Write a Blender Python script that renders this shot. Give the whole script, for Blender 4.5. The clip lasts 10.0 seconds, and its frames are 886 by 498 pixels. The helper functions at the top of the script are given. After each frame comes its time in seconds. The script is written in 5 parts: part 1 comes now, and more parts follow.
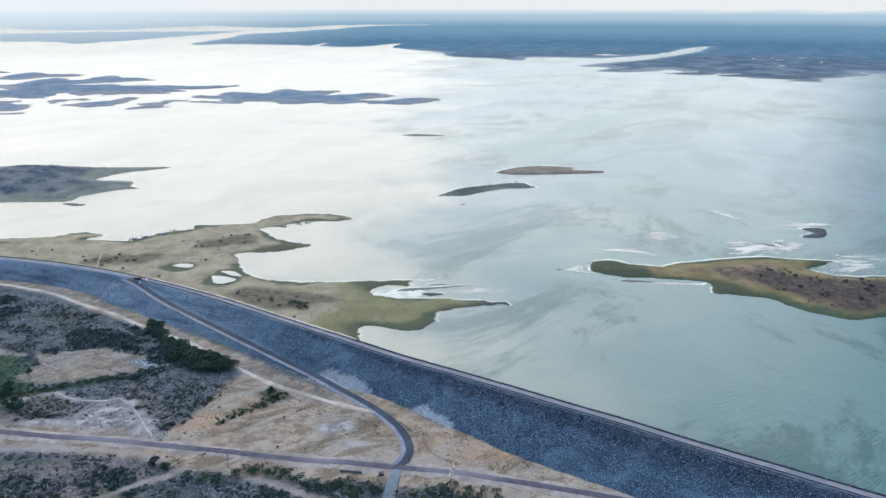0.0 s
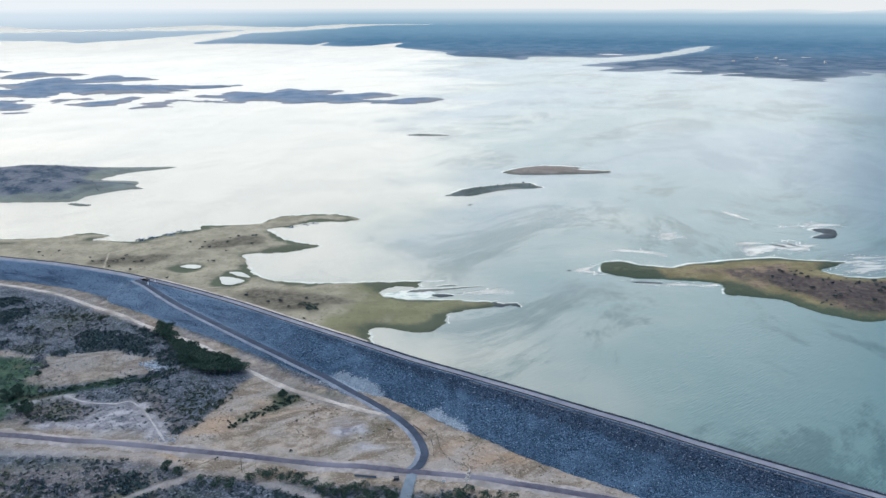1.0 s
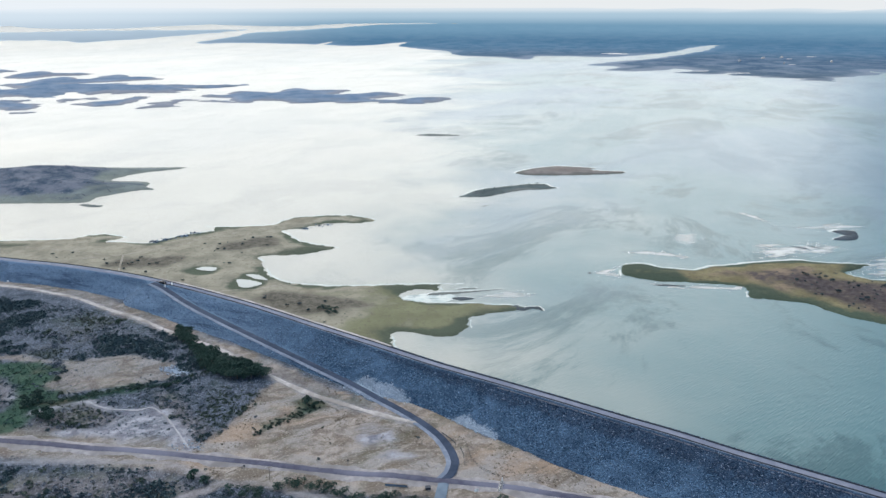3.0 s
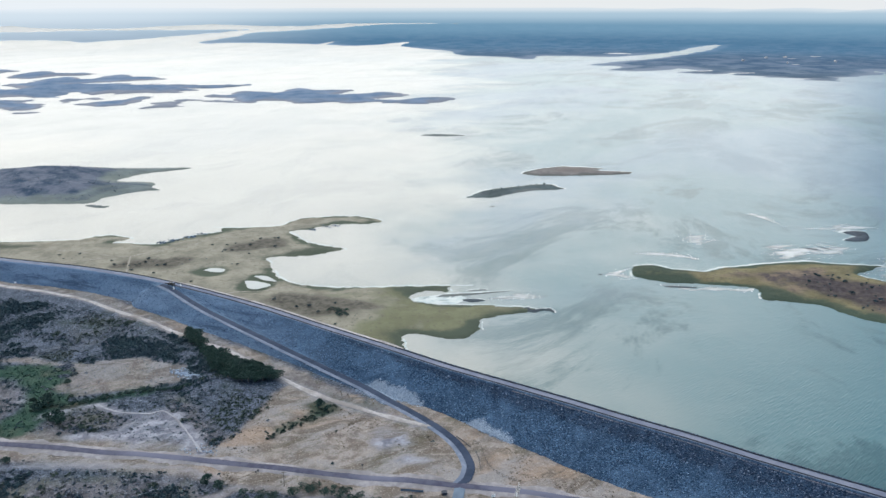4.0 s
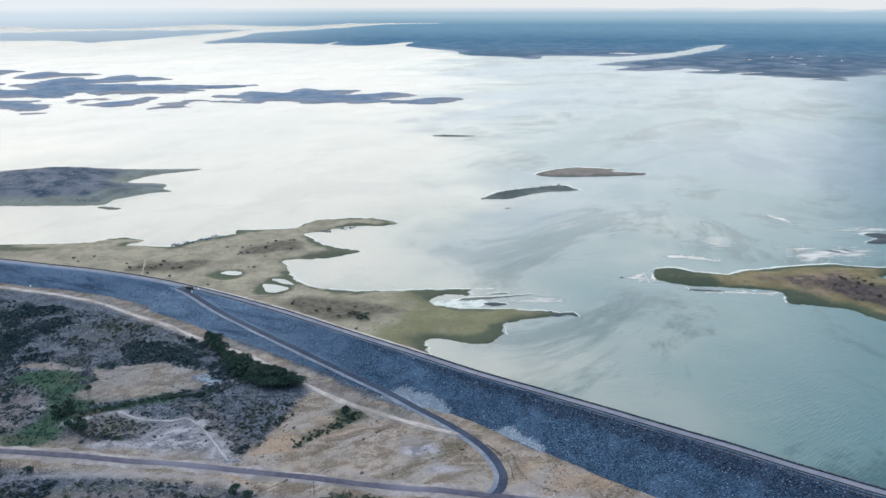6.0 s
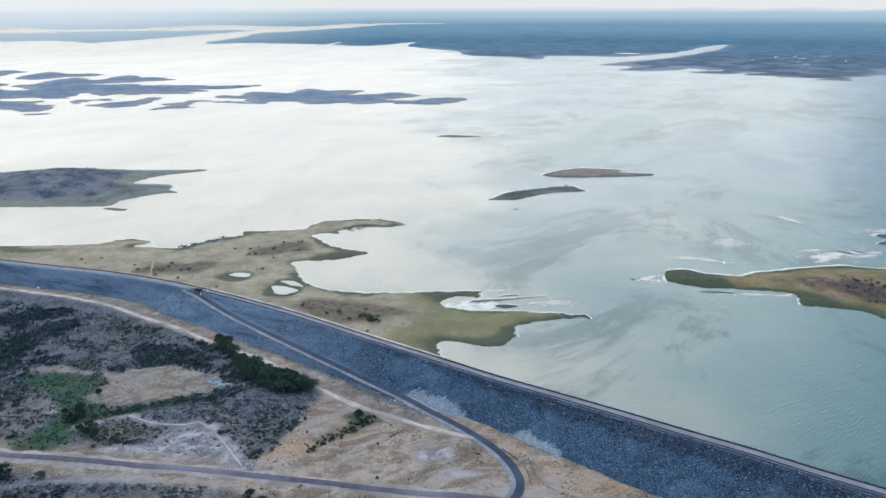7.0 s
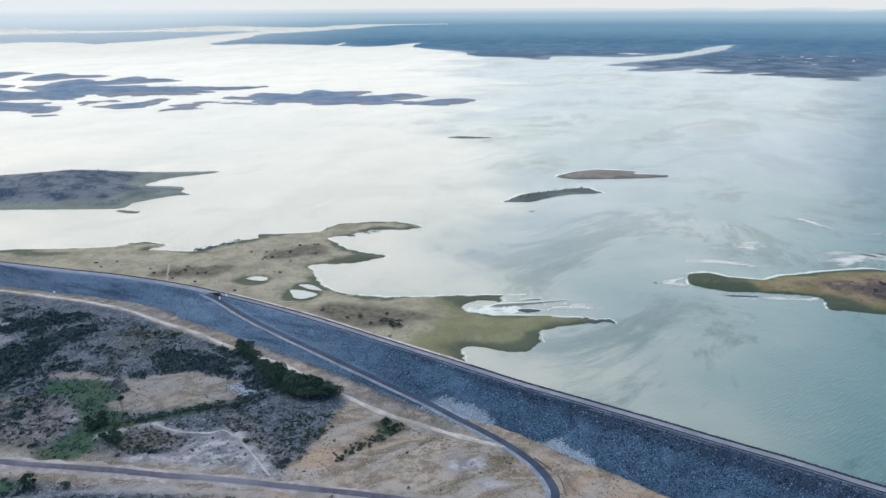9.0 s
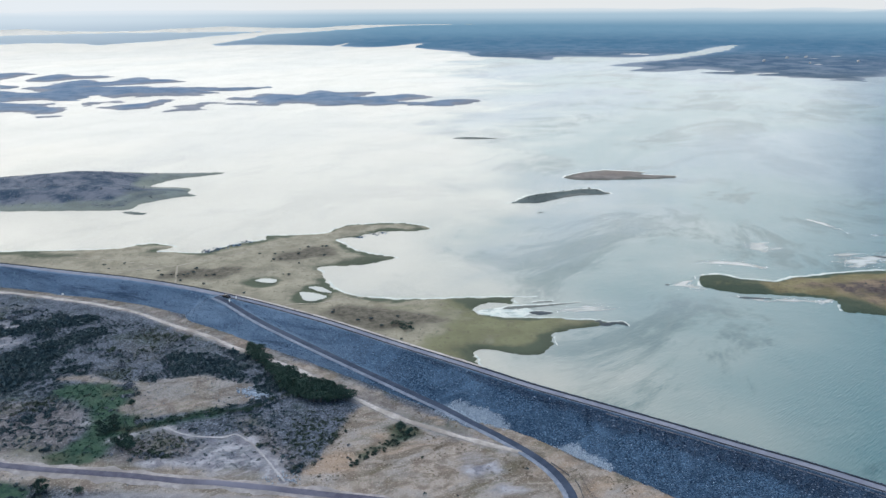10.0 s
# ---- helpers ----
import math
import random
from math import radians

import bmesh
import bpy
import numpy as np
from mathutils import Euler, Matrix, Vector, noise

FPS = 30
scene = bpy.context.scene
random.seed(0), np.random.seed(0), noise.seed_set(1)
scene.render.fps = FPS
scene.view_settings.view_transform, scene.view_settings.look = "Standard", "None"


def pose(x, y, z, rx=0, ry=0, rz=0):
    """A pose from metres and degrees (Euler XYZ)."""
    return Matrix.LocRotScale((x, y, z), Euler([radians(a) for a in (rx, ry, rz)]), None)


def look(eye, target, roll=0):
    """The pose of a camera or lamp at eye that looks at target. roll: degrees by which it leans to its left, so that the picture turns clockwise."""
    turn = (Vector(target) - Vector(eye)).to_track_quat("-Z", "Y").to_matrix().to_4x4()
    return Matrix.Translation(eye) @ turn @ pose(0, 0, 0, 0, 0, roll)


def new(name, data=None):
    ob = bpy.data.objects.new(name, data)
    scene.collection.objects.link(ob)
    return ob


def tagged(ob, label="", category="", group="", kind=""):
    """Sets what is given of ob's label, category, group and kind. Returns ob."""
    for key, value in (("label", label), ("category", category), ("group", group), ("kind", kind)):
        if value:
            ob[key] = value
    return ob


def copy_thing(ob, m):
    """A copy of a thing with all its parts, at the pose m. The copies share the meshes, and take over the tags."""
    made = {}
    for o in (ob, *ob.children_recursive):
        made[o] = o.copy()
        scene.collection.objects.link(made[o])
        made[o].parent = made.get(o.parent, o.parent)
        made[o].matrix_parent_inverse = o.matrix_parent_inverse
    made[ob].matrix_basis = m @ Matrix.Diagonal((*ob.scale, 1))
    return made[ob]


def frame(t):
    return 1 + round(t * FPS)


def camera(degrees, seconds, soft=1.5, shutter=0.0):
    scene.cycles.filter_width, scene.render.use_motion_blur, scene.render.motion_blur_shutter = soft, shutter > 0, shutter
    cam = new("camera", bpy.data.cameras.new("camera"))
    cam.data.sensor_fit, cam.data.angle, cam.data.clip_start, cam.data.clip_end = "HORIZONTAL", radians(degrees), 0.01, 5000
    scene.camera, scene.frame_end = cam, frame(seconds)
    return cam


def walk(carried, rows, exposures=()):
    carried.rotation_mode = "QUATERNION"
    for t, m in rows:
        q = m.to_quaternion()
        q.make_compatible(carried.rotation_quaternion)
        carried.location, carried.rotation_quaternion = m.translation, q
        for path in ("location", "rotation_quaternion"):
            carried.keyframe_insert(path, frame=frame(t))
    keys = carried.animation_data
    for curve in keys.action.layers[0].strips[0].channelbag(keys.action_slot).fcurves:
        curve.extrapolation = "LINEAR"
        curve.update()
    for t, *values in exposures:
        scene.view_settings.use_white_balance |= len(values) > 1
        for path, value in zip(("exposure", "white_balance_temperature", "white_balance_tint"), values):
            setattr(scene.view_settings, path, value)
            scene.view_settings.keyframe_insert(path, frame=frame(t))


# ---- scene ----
from mathutils import bvhtree, geometry

EXPO = 0.085
cam = camera(60.0, 10.0)
# seconds, eye x, y, z, yaw, pitch, lean
PATH = [
    (0.0, 0.0, 0.0, 170.0, 0.0, -17.457, 0.03),
    (1.0, -5.88, 3.33, 169.99, 0.047, -17.496, 0.025),
    (2.0, -11.74, 6.65, 169.97, 0.099, -17.527, 0.027),
    (3.0, -17.57, 9.96, 169.94, 0.156, -17.549, 0.036),
    (4.0, -23.37, 13.25, 169.9, 0.218, -17.563, 0.052),
    (5.0, -29.15, 16.53, 169.85, 0.284, -17.57, 0.075),
    (6.0, -34.89, 19.79, 169.79, 0.355, -17.568, 0.105),
    (7.0, -40.61, 23.04, 169.72, 0.431, -17.558, 0.142),
    (8.0, -46.31, 26.28, 169.63, 0.512, -17.54, 0.187),
    (9.0, -51.97, 29.5, 169.54, 0.597, -17.514, 0.238),
    (10.0, -57.61, 32.71, 169.44, 0.687, -17.48, 0.297),
]
walk(cam, [(t, pose(x, y, z, 90 + pitch, roll, yaw)) for t, x, y, z, yaw, pitch, roll in PATH], [(0.0, EXPO), (10.0, EXPO - 0.08)])

# ---- world and sun: thin high haze, low sun ahead and to one side ----
SUN_AZ, SUN_EL = -41.5, 26.0
world = bpy.data.worlds.new("sky")
scene.world = world
world.use_nodes = True
wn = world.node_tree
sky = wn.nodes.new("ShaderNodeTexSky")
sky.sky_type, sky.sun_disc = "NISHITA", False
sky.sun_elevation, sky.sun_rotation = radians(SUN_EL), radians(SUN_AZ)
sky.altitude, sky.air_density, sky.dust_density, sky.ozone_density = 200, 1.3, 1.2, 2.5
veil = wn.nodes.new("ShaderNodeMix")
veil.data_type = "RGBA"
veil.inputs[0].default_value = 0.62
veil.inputs[7].default_value = (4.8, 7.2, 10.7, 1)
wn.links.new(sky.outputs[0], veil.inputs[6])
wn.links.new(veil.outputs[2], wn.nodes["Background"].inputs[0])
wn.nodes["Background"].inputs[1].default_value = 0.115
sun_data = bpy.data.lights.new("sun", "SUN")
sun_data.energy, sun_data.angle, sun_data.color = 6.4, radians(133), (1.0, 0.92, 0.80)
sun_ob = new("sun", sun_data)
sun_dir = Vector((math.sin(radians(SUN_AZ)) * math.cos(radians(SUN_EL)), math.cos(radians(SUN_AZ)) * math.cos(radians(SUN_EL)), math.sin(radians(SUN_EL))))
sun_ob.matrix_world = look(sun_dir * 500, (0, 0, 0))


# ---- materials ----
class Mat:
    """A small wrapper that keeps node code short."""

    def __init__(self, name, rough=0.9, spec=0.2):
        self.m = bpy.data.materials.new(name)
        self.m.use_nodes = True
        self.n, self.l = self.m.node_tree.nodes, self.m.node_tree.links
        self.b = self.n["Principled BSDF"]
        self.b.inputs["Roughness"].default_value = rough
        self.b.inputs["Specular IOR Level"].default_value = spec
        self.pos = self.n.new("ShaderNodeNewGeometry").outputs["Position"]

    def put(self, sock, v):
        if isinstance(v, bpy.types.NodeSocket):
            self.l.new(v, sock)
        elif isinstance(v, (tuple, list)) and len(v) == 3 and sock.type == "RGBA":
            sock.default_value = (*v, 1)
        else:
            sock.default_value = v

    def noise(self, scale, detail=4.0, rough=0.6, stretch=None, dist=0.0):
        vec = self.pos
        if stretch:
            mp = self.n.new("ShaderNodeMapping")
            mp.vector_type = "TEXTURE"
            mp.inputs["Rotation"].default_value = (0, 0, radians(stretch[1]))
            mp.inputs["Scale"].default_value = (stretch[0], 1, 1)
            self.l.new(vec, mp.inputs["Vector"])
            vec = mp.outputs[0]
        nd = self.n.new("ShaderNodeTexNoise")
        self.l.new(vec, nd.inputs["Vector"])
        for k, v in (("Scale", scale), ("Detail", detail), ("Roughness", rough), ("Distortion", dist)):
            nd.inputs[k].default_value = v
        return nd.outputs[0]

    def voronoi(self, scale, out="Distance", feature="F1"):
        nd = self.n.new("ShaderNodeTexVoronoi")
        nd.feature = feature
        self.l.new(self.pos, nd.inputs["Vector"])
        nd.inputs["Scale"].default_value = scale
        return nd.outputs[out]

    def ramp(self, fac, lo, hi, a=0.0, b=1.0):
        nd = self.n.new("ShaderNodeMapRange")
        nd.interpolation_type = "SMOOTHSTEP"
        for i, v in enumerate((fac, lo, hi, a, b)):
            self.put(nd.inputs[i], v)
        return nd.outputs[0]

    def mix(self, fac, a, b, blend="MIX"):
        nd = self.n.new("ShaderNodeMix")
        nd.data_type, nd.blend_type = "RGBA", blend
        self.put(nd.inputs[0], fac)
        self.put(nd.inputs[6], a)
        self.put(nd.inputs[7], b)
        return nd.outputs[2]

    def math(self, op, a, b=0.0):
        nd = self.n.new("ShaderNodeMath")
        nd.operation = op
        self.put(nd.inputs[0], a)
        self.put(nd.inputs[1], b)
        return nd.outputs[0]

    def attr(self, name, out="Fac"):
        nd = self.n.new("ShaderNodeAttribute")
        nd.attribute_name = name
        return nd.outputs[out]

    def split(self, sock):
        nd = self.n.new("ShaderNodeSeparateColor")
        self.l.new(sock, nd.inputs[0])
        return nd.outputs[0], nd.outputs[1], nd.outputs[2]

    def island(self):
        return self.n.new("ShaderNodeNewGeometry").outputs["Random Per Island"]

    def rand(self):
        return self.n.new("ShaderNodeObjectInfo").outputs["Random"]

    def color(self, v):
        self.put(self.b.inputs["Base Color"], v)
        return self

    def bump(self, h, dist, strength=1.0):
        nd = self.n.new("ShaderNodeBump")
        nd.inputs["Strength"].default_value = strength
        nd.inputs["Distance"].default_value = dist
        self.l.new(h, nd.inputs["Height"])
        self.l.new(nd.outputs[0], self.b.inputs["Normal"])
        return self


def varied(name, a, b, scale, c=None, scale2=0.05, rough=0.9, relief=0.05, fine=4.0):
    """A matt surface of two tones at one scale and a third at a larger one, with fine relief."""
    m = Mat(name, rough)
    col = m.mix(m.ramp(m.noise(scale), 0.35, 0.65), a, b)
    if c:
        col = m.mix(m.ramp(m.noise(scale2, 5), 0.42, 0.66), col, c)
    m.color(col)
    m.bump(m.noise(fine, 5), relief)
    return m


def leafy(name, a, b, dry):
    m = Mat(name, 0.75, 0.25)
    col = m.mix(m.island(), a, b)
    m.color(m.mix(m.ramp(m.noise(0.03, 3), 0.5, 0.7), col, dry))
    return m


WATER = Mat("reservoir_water", 0.3, 0.5)
WATER.b.inputs["IOR"].default_value = 1.33
patch = WATER.noise(0.009, 10, 0.72, (1.5, 60), 0.6)
broad = WATER.noise(0.003, 5, 0.55, (1.9, 66), 0.5)
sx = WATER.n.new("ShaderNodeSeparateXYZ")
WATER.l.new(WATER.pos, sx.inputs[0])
# sun glare on the west side is put into the body colour, fading eastward
eastward = WATER.ramp(WATER.math("ADD", sx.outputs[0], WATER.ramp(WATER.noise(0.003, 4), 0.25, 0.75, -130.0, 130.0)), -150, 170)
glare_mix_c = WATER.mix(eastward, (0.255, 0.258, 0.228), (0.026, 0.096, 0.112))
ruffle = WATER.math("MULTIPLY", WATER.ramp(patch, 0.495, 0.585), WATER.ramp(eastward, 0, 1, 0.12, 0.85))
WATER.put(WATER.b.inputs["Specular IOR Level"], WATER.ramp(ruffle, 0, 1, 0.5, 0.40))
body_c = WATER.mix(ruffle, glare_mix_c, (0.0, 0.048, 0.062))
WATER.color(WATER.mix(WATER.math("MULTIPLY", WATER.ramp(broad, 0.44, 0.58, 0, 0.65), WATER.ramp(eastward, 0, 1, 0.25, 1.0)), body_c, (0.046, 0.106, 0.152)))
gust = WATER.noise(0.014, 6, 0.6, (2.4, 70), 0.6)
WATER.put(WATER.b.inputs["Roughness"], WATER.ramp(gust, 0.36, 0.64, 0.335, 0.365))
ripple = WATER.math("MULTIPLY", WATER.noise(1.8, 1.5, 0.4, (9.0, 43), 0.03), WATER.ramp(WATER.noise(0.02, 4, 0.6), 0.38, 0.58, 0.45, 1.0))
wave = WATER.math("ADD", WATER.math("MULTIPLY", WATER.noise(0.14, 2, 0.5, (2.0, 45), 0.3), 0.02), WATER.math("MULTIPLY", ripple, 0.5))
WATER.bump(wave, 0.5, 0.9)
# bright reflection at the water's edge, put into a pale base colour
GLINT_WATER = Mat("pale_glint_water", 0.3, 0.5)
GLINT_WATER.b.inputs["IOR"].default_value = 1.33
glint_c = GLINT_WATER.mix(GLINT_WATER.ramp(GLINT_WATER.noise(0.15, 5), 0.4, 0.65), (0.32, 0.36, 0.35), (0.21, 0.275, 0.27))
GLINT_WATER.color(GLINT_WATER.mix(GLINT_WATER.ramp(GLINT_WATER.noise(0.28, 6, 0.7, (2.5, 5), 0.5), 0.50, 0.62, 0, 0.9), glint_c, (0.085, 0.135, 0.14)))
GLINT_WATER.bump(GLINT_WATER.noise(0.6, 3), 0.15, 0.5)
PALE_VEIL = Mat("thin_pale_veil", 0.3, 0.5)
PALE_VEIL.b.inputs["IOR"].default_value = 1.33
PALE_VEIL.color((0.30, 0.33, 0.33))
veil_edge = PALE_VEIL.math("ADD", PALE_VEIL.attr("inland"), PALE_VEIL.ramp(PALE_VEIL.noise(0.14, 8, 0.72, (3.0, 10), 0.4), 0.30, 0.70, -0.9, 0.3))
PALE_VEIL.put(PALE_VEIL.b.inputs["Alpha"], PALE_VEIL.ramp(veil_edge, -0.1, 0.75, 0.0, 0.85))
PALE_VEIL.bump(PALE_VEIL.noise(0.6, 3), 0.15, 0.5)

POND = Mat("still_pond_water", 0.28, 0.5)
POND.color((0.20, 0.23, 0.22))
POND.b.inputs["IOR"].default_value = 1.33

GROUND = Mat("valley_ground", 0.95, 0.1)
dry_w, green_w, pale_w = GROUND.split(GROUND.attr("cover", "Color"))
brown_w = GROUND.attr("umber")
fine_n, mid_n, big_n = GROUND.noise(0.9, 6, 0.65), GROUND.noise(0.16, 6, 0.62), GROUND.noise(0.035, 5)
blot_n = GROUND.noise(0.022, 6, 0.6, (2.0, 12), 0.8)
speck = GROUND.noise(1.5, 3, 0.6)
scrub_c = GROUND.mix(GROUND.ramp(mid_n, 0.36, 0.64), (0.024, 0.036, 0.054), (0.086, 0.102, 0.138))
scrub_c = GROUND.mix(GROUND.ramp(blot_n, 0.54, 0.68, 0, 0.8), scrub_c, (0.076, 0.082, 0.092))
scrub_c = GROUND.mix(GROUND.ramp(GROUND.noise(0.03, 5), 0.51, 0.65, 0, 0.8), scrub_c, (0.026, 0.044, 0.038))
scrub_c = GROUND.mix(GROUND.ramp(fine_n, 0.51, 0.62, 0, 0.9), scrub_c, (0.14, 0.168, 0.212))
scrub_c = GROUND.mix(GROUND.ramp(speck, 0.50, 0.40), scrub_c, (0.017, 0.025, 0.03))
streak_n = GROUND.noise(0.10, 7, 0.68, (2.2, 25), 0.5)
dry_c = GROUND.mix(GROUND.ramp(mid_n, 0.38, 0.62), (0.128, 0.108, 0.094), (0.24, 0.215, 0.194))
dry_c = GROUND.mix(GROUND.ramp(big_n, 0.45, 0.60, 0, 0.85), dry_c, (0.205, 0.198, 0.196))
dry_c = GROUND.mix(GROUND.ramp(blot_n, 0.53, 0.64, 0, 0.65), dry_c, (0.235, 0.17, 0.122))
dry_c = GROUND.mix(GROUND.ramp(streak_n, 0.48, 0.61, 0, 0.85), dry_c, (0.1, 0.085, 0.068))
dry_c = GROUND.mix(GROUND.ramp(GROUND.noise(0.045, 6, 0.66, (1.8, 30), 0.6), 0.53, 0.64, 0, 0.75), dry_c, (0.078, 0.074, 0.052))
dry_c = GROUND.mix(GROUND.ramp(speck, 0.56, 0.68, 0, 0.75), dry_c, (0.32, 0.285, 0.255))
dry_c = GROUND.mix(GROUND.ramp(speck, 0.42, 0.34, 0, 0.6), dry_c, (0.10, 0.08, 0.062))
green_c = GROUND.mix(GROUND.ramp(mid_n, 0.38, 0.64), (0.011, 0.035, 0.027), (0.028, 0.060, 0.042))
green_c = GROUND.mix(GROUND.ramp(big_n, 0.5, 0.66, 0, 0.7), green_c, (0.07, 0.068, 0.05))
pale_c = GROUND.mix(GROUND.ramp(mid_n, 0.42, 0.62), (0.25, 0.258, 0.29), (0.115, 0.118, 0.145))
pale_c = GROUND.mix(GROUND.ramp(fine_n, 0.58, 0.68, 0, 0.8), pale_c, (0.10, 0.105, 0.12))
umber_c = GROUND.mix(GROUND.ramp(mid_n, 0.38, 0.62), (0.044, 0.046, 0.054), (0.104, 0.102, 0.112))
umber_c = GROUND.mix(GROUND.ramp(fine_n, 0.52, 0.63, 0, 0.85), umber_c, (0.165, 0.168, 0.185))
umber_c = GROUND.mix(GROUND.ramp(big_n, 0.50, 0.62, 0, 0.7), umber_c, (0.062, 0.07, 0.05))
scrub_c = GROUND.mix(brown_w, scrub_c, umber_c)
col = GROUND.mix(dry_w, scrub_c, dry_c)
col = GROUND.mix(green_w, col, green_c)
sand_w = GROUND.math("MULTIPLY", pale_w, GROUND.ramp(streak_n, 0.62, 0.42, 0.25, 1.0))
col = GROUND.mix(sand_w, col, pale_c)
GROUND.color(col)
GROUND.bump(GROUND.math("ADD", fine_n, GROUND.math("MULTIPLY", mid_n, 3.0)), 0.35)


def shore_land(name, edge, grass, inner, deep, inner_at, band=3.0, east=None, grain=1.0):
    """Low land: a wet rim, grass behind it and scrub on its higher middle, by the distance from the water."""
    m = Mat(name, 0.95, 0.1)
    d = m.attr("inland")
    wob = m.math("ADD", d, m.ramp(m.noise(0.03 * grain, 5), 0.2, 0.8, -inner_at * 0.6, inner_at * 0.6))
    g = m.mix(m.ramp(m.noise(0.06 * grain, 6, 0.65), 0.36, 0.64), tuple(v * 0.86 for v in grass), tuple(v * 1.3 for v in grass))
    s = m.mix(m.ramp(m.noise(0.1 * grain, 6, 0.7), 0.38, 0.62), inner, deep)
    if east:
        sx = m.n.new("ShaderNodeSeparateXYZ")
        m.l.new(m.pos, sx.inputs[0])
        lush = m.ramp(m.math("ADD", sx.outputs[0], m.ramp(m.noise(0.025 * grain, 5), 0.25, 0.75, -35.0, 35.0)), -85, -40)
        g = m.mix(lush, g, m.mix(m.ramp(m.noise(0.05 * grain, 6, 0.65), 0.36, 0.64), east, tuple(v * 1.3 for v in east)))
    g = m.mix(m.ramp(m.noise(0.018 * grain, 6, 0.6, None, 0.8), 0.54, 0.66, 0, 0.65), g, inner)
    c = m.mix(m.ramp(wob, inner_at * 0.7, inner_at * 1.3), g, s)
    c = m.mix(m.ramp(m.noise(0.45 * grain, 4, 0.7), 0.55, 0.68, 0, 0.7), c, deep)
    worn = m.math("MULTIPLY", m.attr("bare"), m.ramp(m.noise(0.12 * grain, 6, 0.7), 0.3, 0.6, 0.6, 1.0))
    c = m.mix(worn, c, m.mix(m.ramp(m.noise(0.3 * grain, 5, 0.7), 0.4, 0.62), tuple(v * 0.6 for v in deep), tuple(v * 1.15 for v in deep)))
    c = m.mix(m.ramp(m.math("ADD", d, m.ramp(m.noise(0.022 * grain, 6, 0.6), 0.3, 0.7, -band * 1.1, band * 1.3)), band * 0.4, band * 1.6), edge, c)
    c = m.mix(m.math("MULTIPLY", m.attr("damp"), m.ramp(m.noise(0.09 * grain, 5, 0.65), 0.28, 0.5, 0.5, 0.95)), c, tuple(v * 0.85 for v in edge))
    m.color(c)
    m.bump(m.noise(0.5 * grain, 6, 0.65), 0.5)
    return m


LAND_ISLE = shore_land("green_rimmed_island_grass", (0.04, 0.058, 0.042), (0.125, 0.11, 0.062), (0.158, 0.122, 0.086), (0.05, 0.043, 0.046), 24, 6.5)
LAND_TAN = shore_land("tan_shore_grass", (0.056, 0.07, 0.05), (0.178, 0.168, 0.132), (0.125, 0.11, 0.082), (0.08, 0.075, 0.062), 55, 6, (0.104, 0.106, 0.064))
LAND_BARE = shore_land("bare_brown_mud", (0.085, 0.088, 0.08), (0.125, 0.115, 0.11), (0.14, 0.12, 0.11), (0.12, 0.105, 0.10), 18, 6)
LAND_DARK = shore_land("dark_island_scrub", (0.115, 0.125, 0.12), (0.062, 0.08, 0.08), (0.036, 0.054, 0.056), (0.06, 0.07, 0.075), 10, 3)
LAND_ROCK = shore_land("dark_islet_rock", (0.05, 0.062, 0.07), (0.045, 0.055, 0.066), (0.035, 0.045, 0.055), (0.06, 0.07, 0.08), 6, 2)
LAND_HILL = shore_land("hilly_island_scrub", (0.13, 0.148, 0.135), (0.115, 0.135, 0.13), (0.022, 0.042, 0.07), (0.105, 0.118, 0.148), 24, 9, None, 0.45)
# distance haze is put into these scrub colours as a bluer, paler tone
LAND_FAR = shore_land("far_scrub_haze_tint", (0.16, 0.175, 0.205), (0.11, 0.145, 0.195), (0.056, 0.106, 0.176), (0.102, 0.148, 0.214), 30, 11, None, 0.3)


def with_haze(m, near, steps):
    """Paints the glow of the air into the distant backdrop's emission: steps of (metres, colour)."""
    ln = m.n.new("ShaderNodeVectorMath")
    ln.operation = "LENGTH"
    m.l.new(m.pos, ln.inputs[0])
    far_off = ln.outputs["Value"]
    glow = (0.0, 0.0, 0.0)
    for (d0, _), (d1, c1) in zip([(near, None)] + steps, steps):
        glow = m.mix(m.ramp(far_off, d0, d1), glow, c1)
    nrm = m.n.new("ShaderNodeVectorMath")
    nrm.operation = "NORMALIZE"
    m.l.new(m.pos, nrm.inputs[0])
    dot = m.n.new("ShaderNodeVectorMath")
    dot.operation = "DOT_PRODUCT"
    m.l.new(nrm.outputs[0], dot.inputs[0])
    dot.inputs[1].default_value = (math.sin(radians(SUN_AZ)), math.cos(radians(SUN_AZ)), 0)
    # painted haze is brighter towards the sun
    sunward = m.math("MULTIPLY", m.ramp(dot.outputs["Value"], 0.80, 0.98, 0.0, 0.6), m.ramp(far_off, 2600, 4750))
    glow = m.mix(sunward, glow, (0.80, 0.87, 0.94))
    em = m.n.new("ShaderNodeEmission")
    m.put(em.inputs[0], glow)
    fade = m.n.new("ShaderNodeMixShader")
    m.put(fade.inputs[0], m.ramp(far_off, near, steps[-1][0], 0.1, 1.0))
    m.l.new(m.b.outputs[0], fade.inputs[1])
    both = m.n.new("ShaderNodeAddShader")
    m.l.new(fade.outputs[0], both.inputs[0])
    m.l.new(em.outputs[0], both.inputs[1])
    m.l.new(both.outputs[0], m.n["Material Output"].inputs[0])


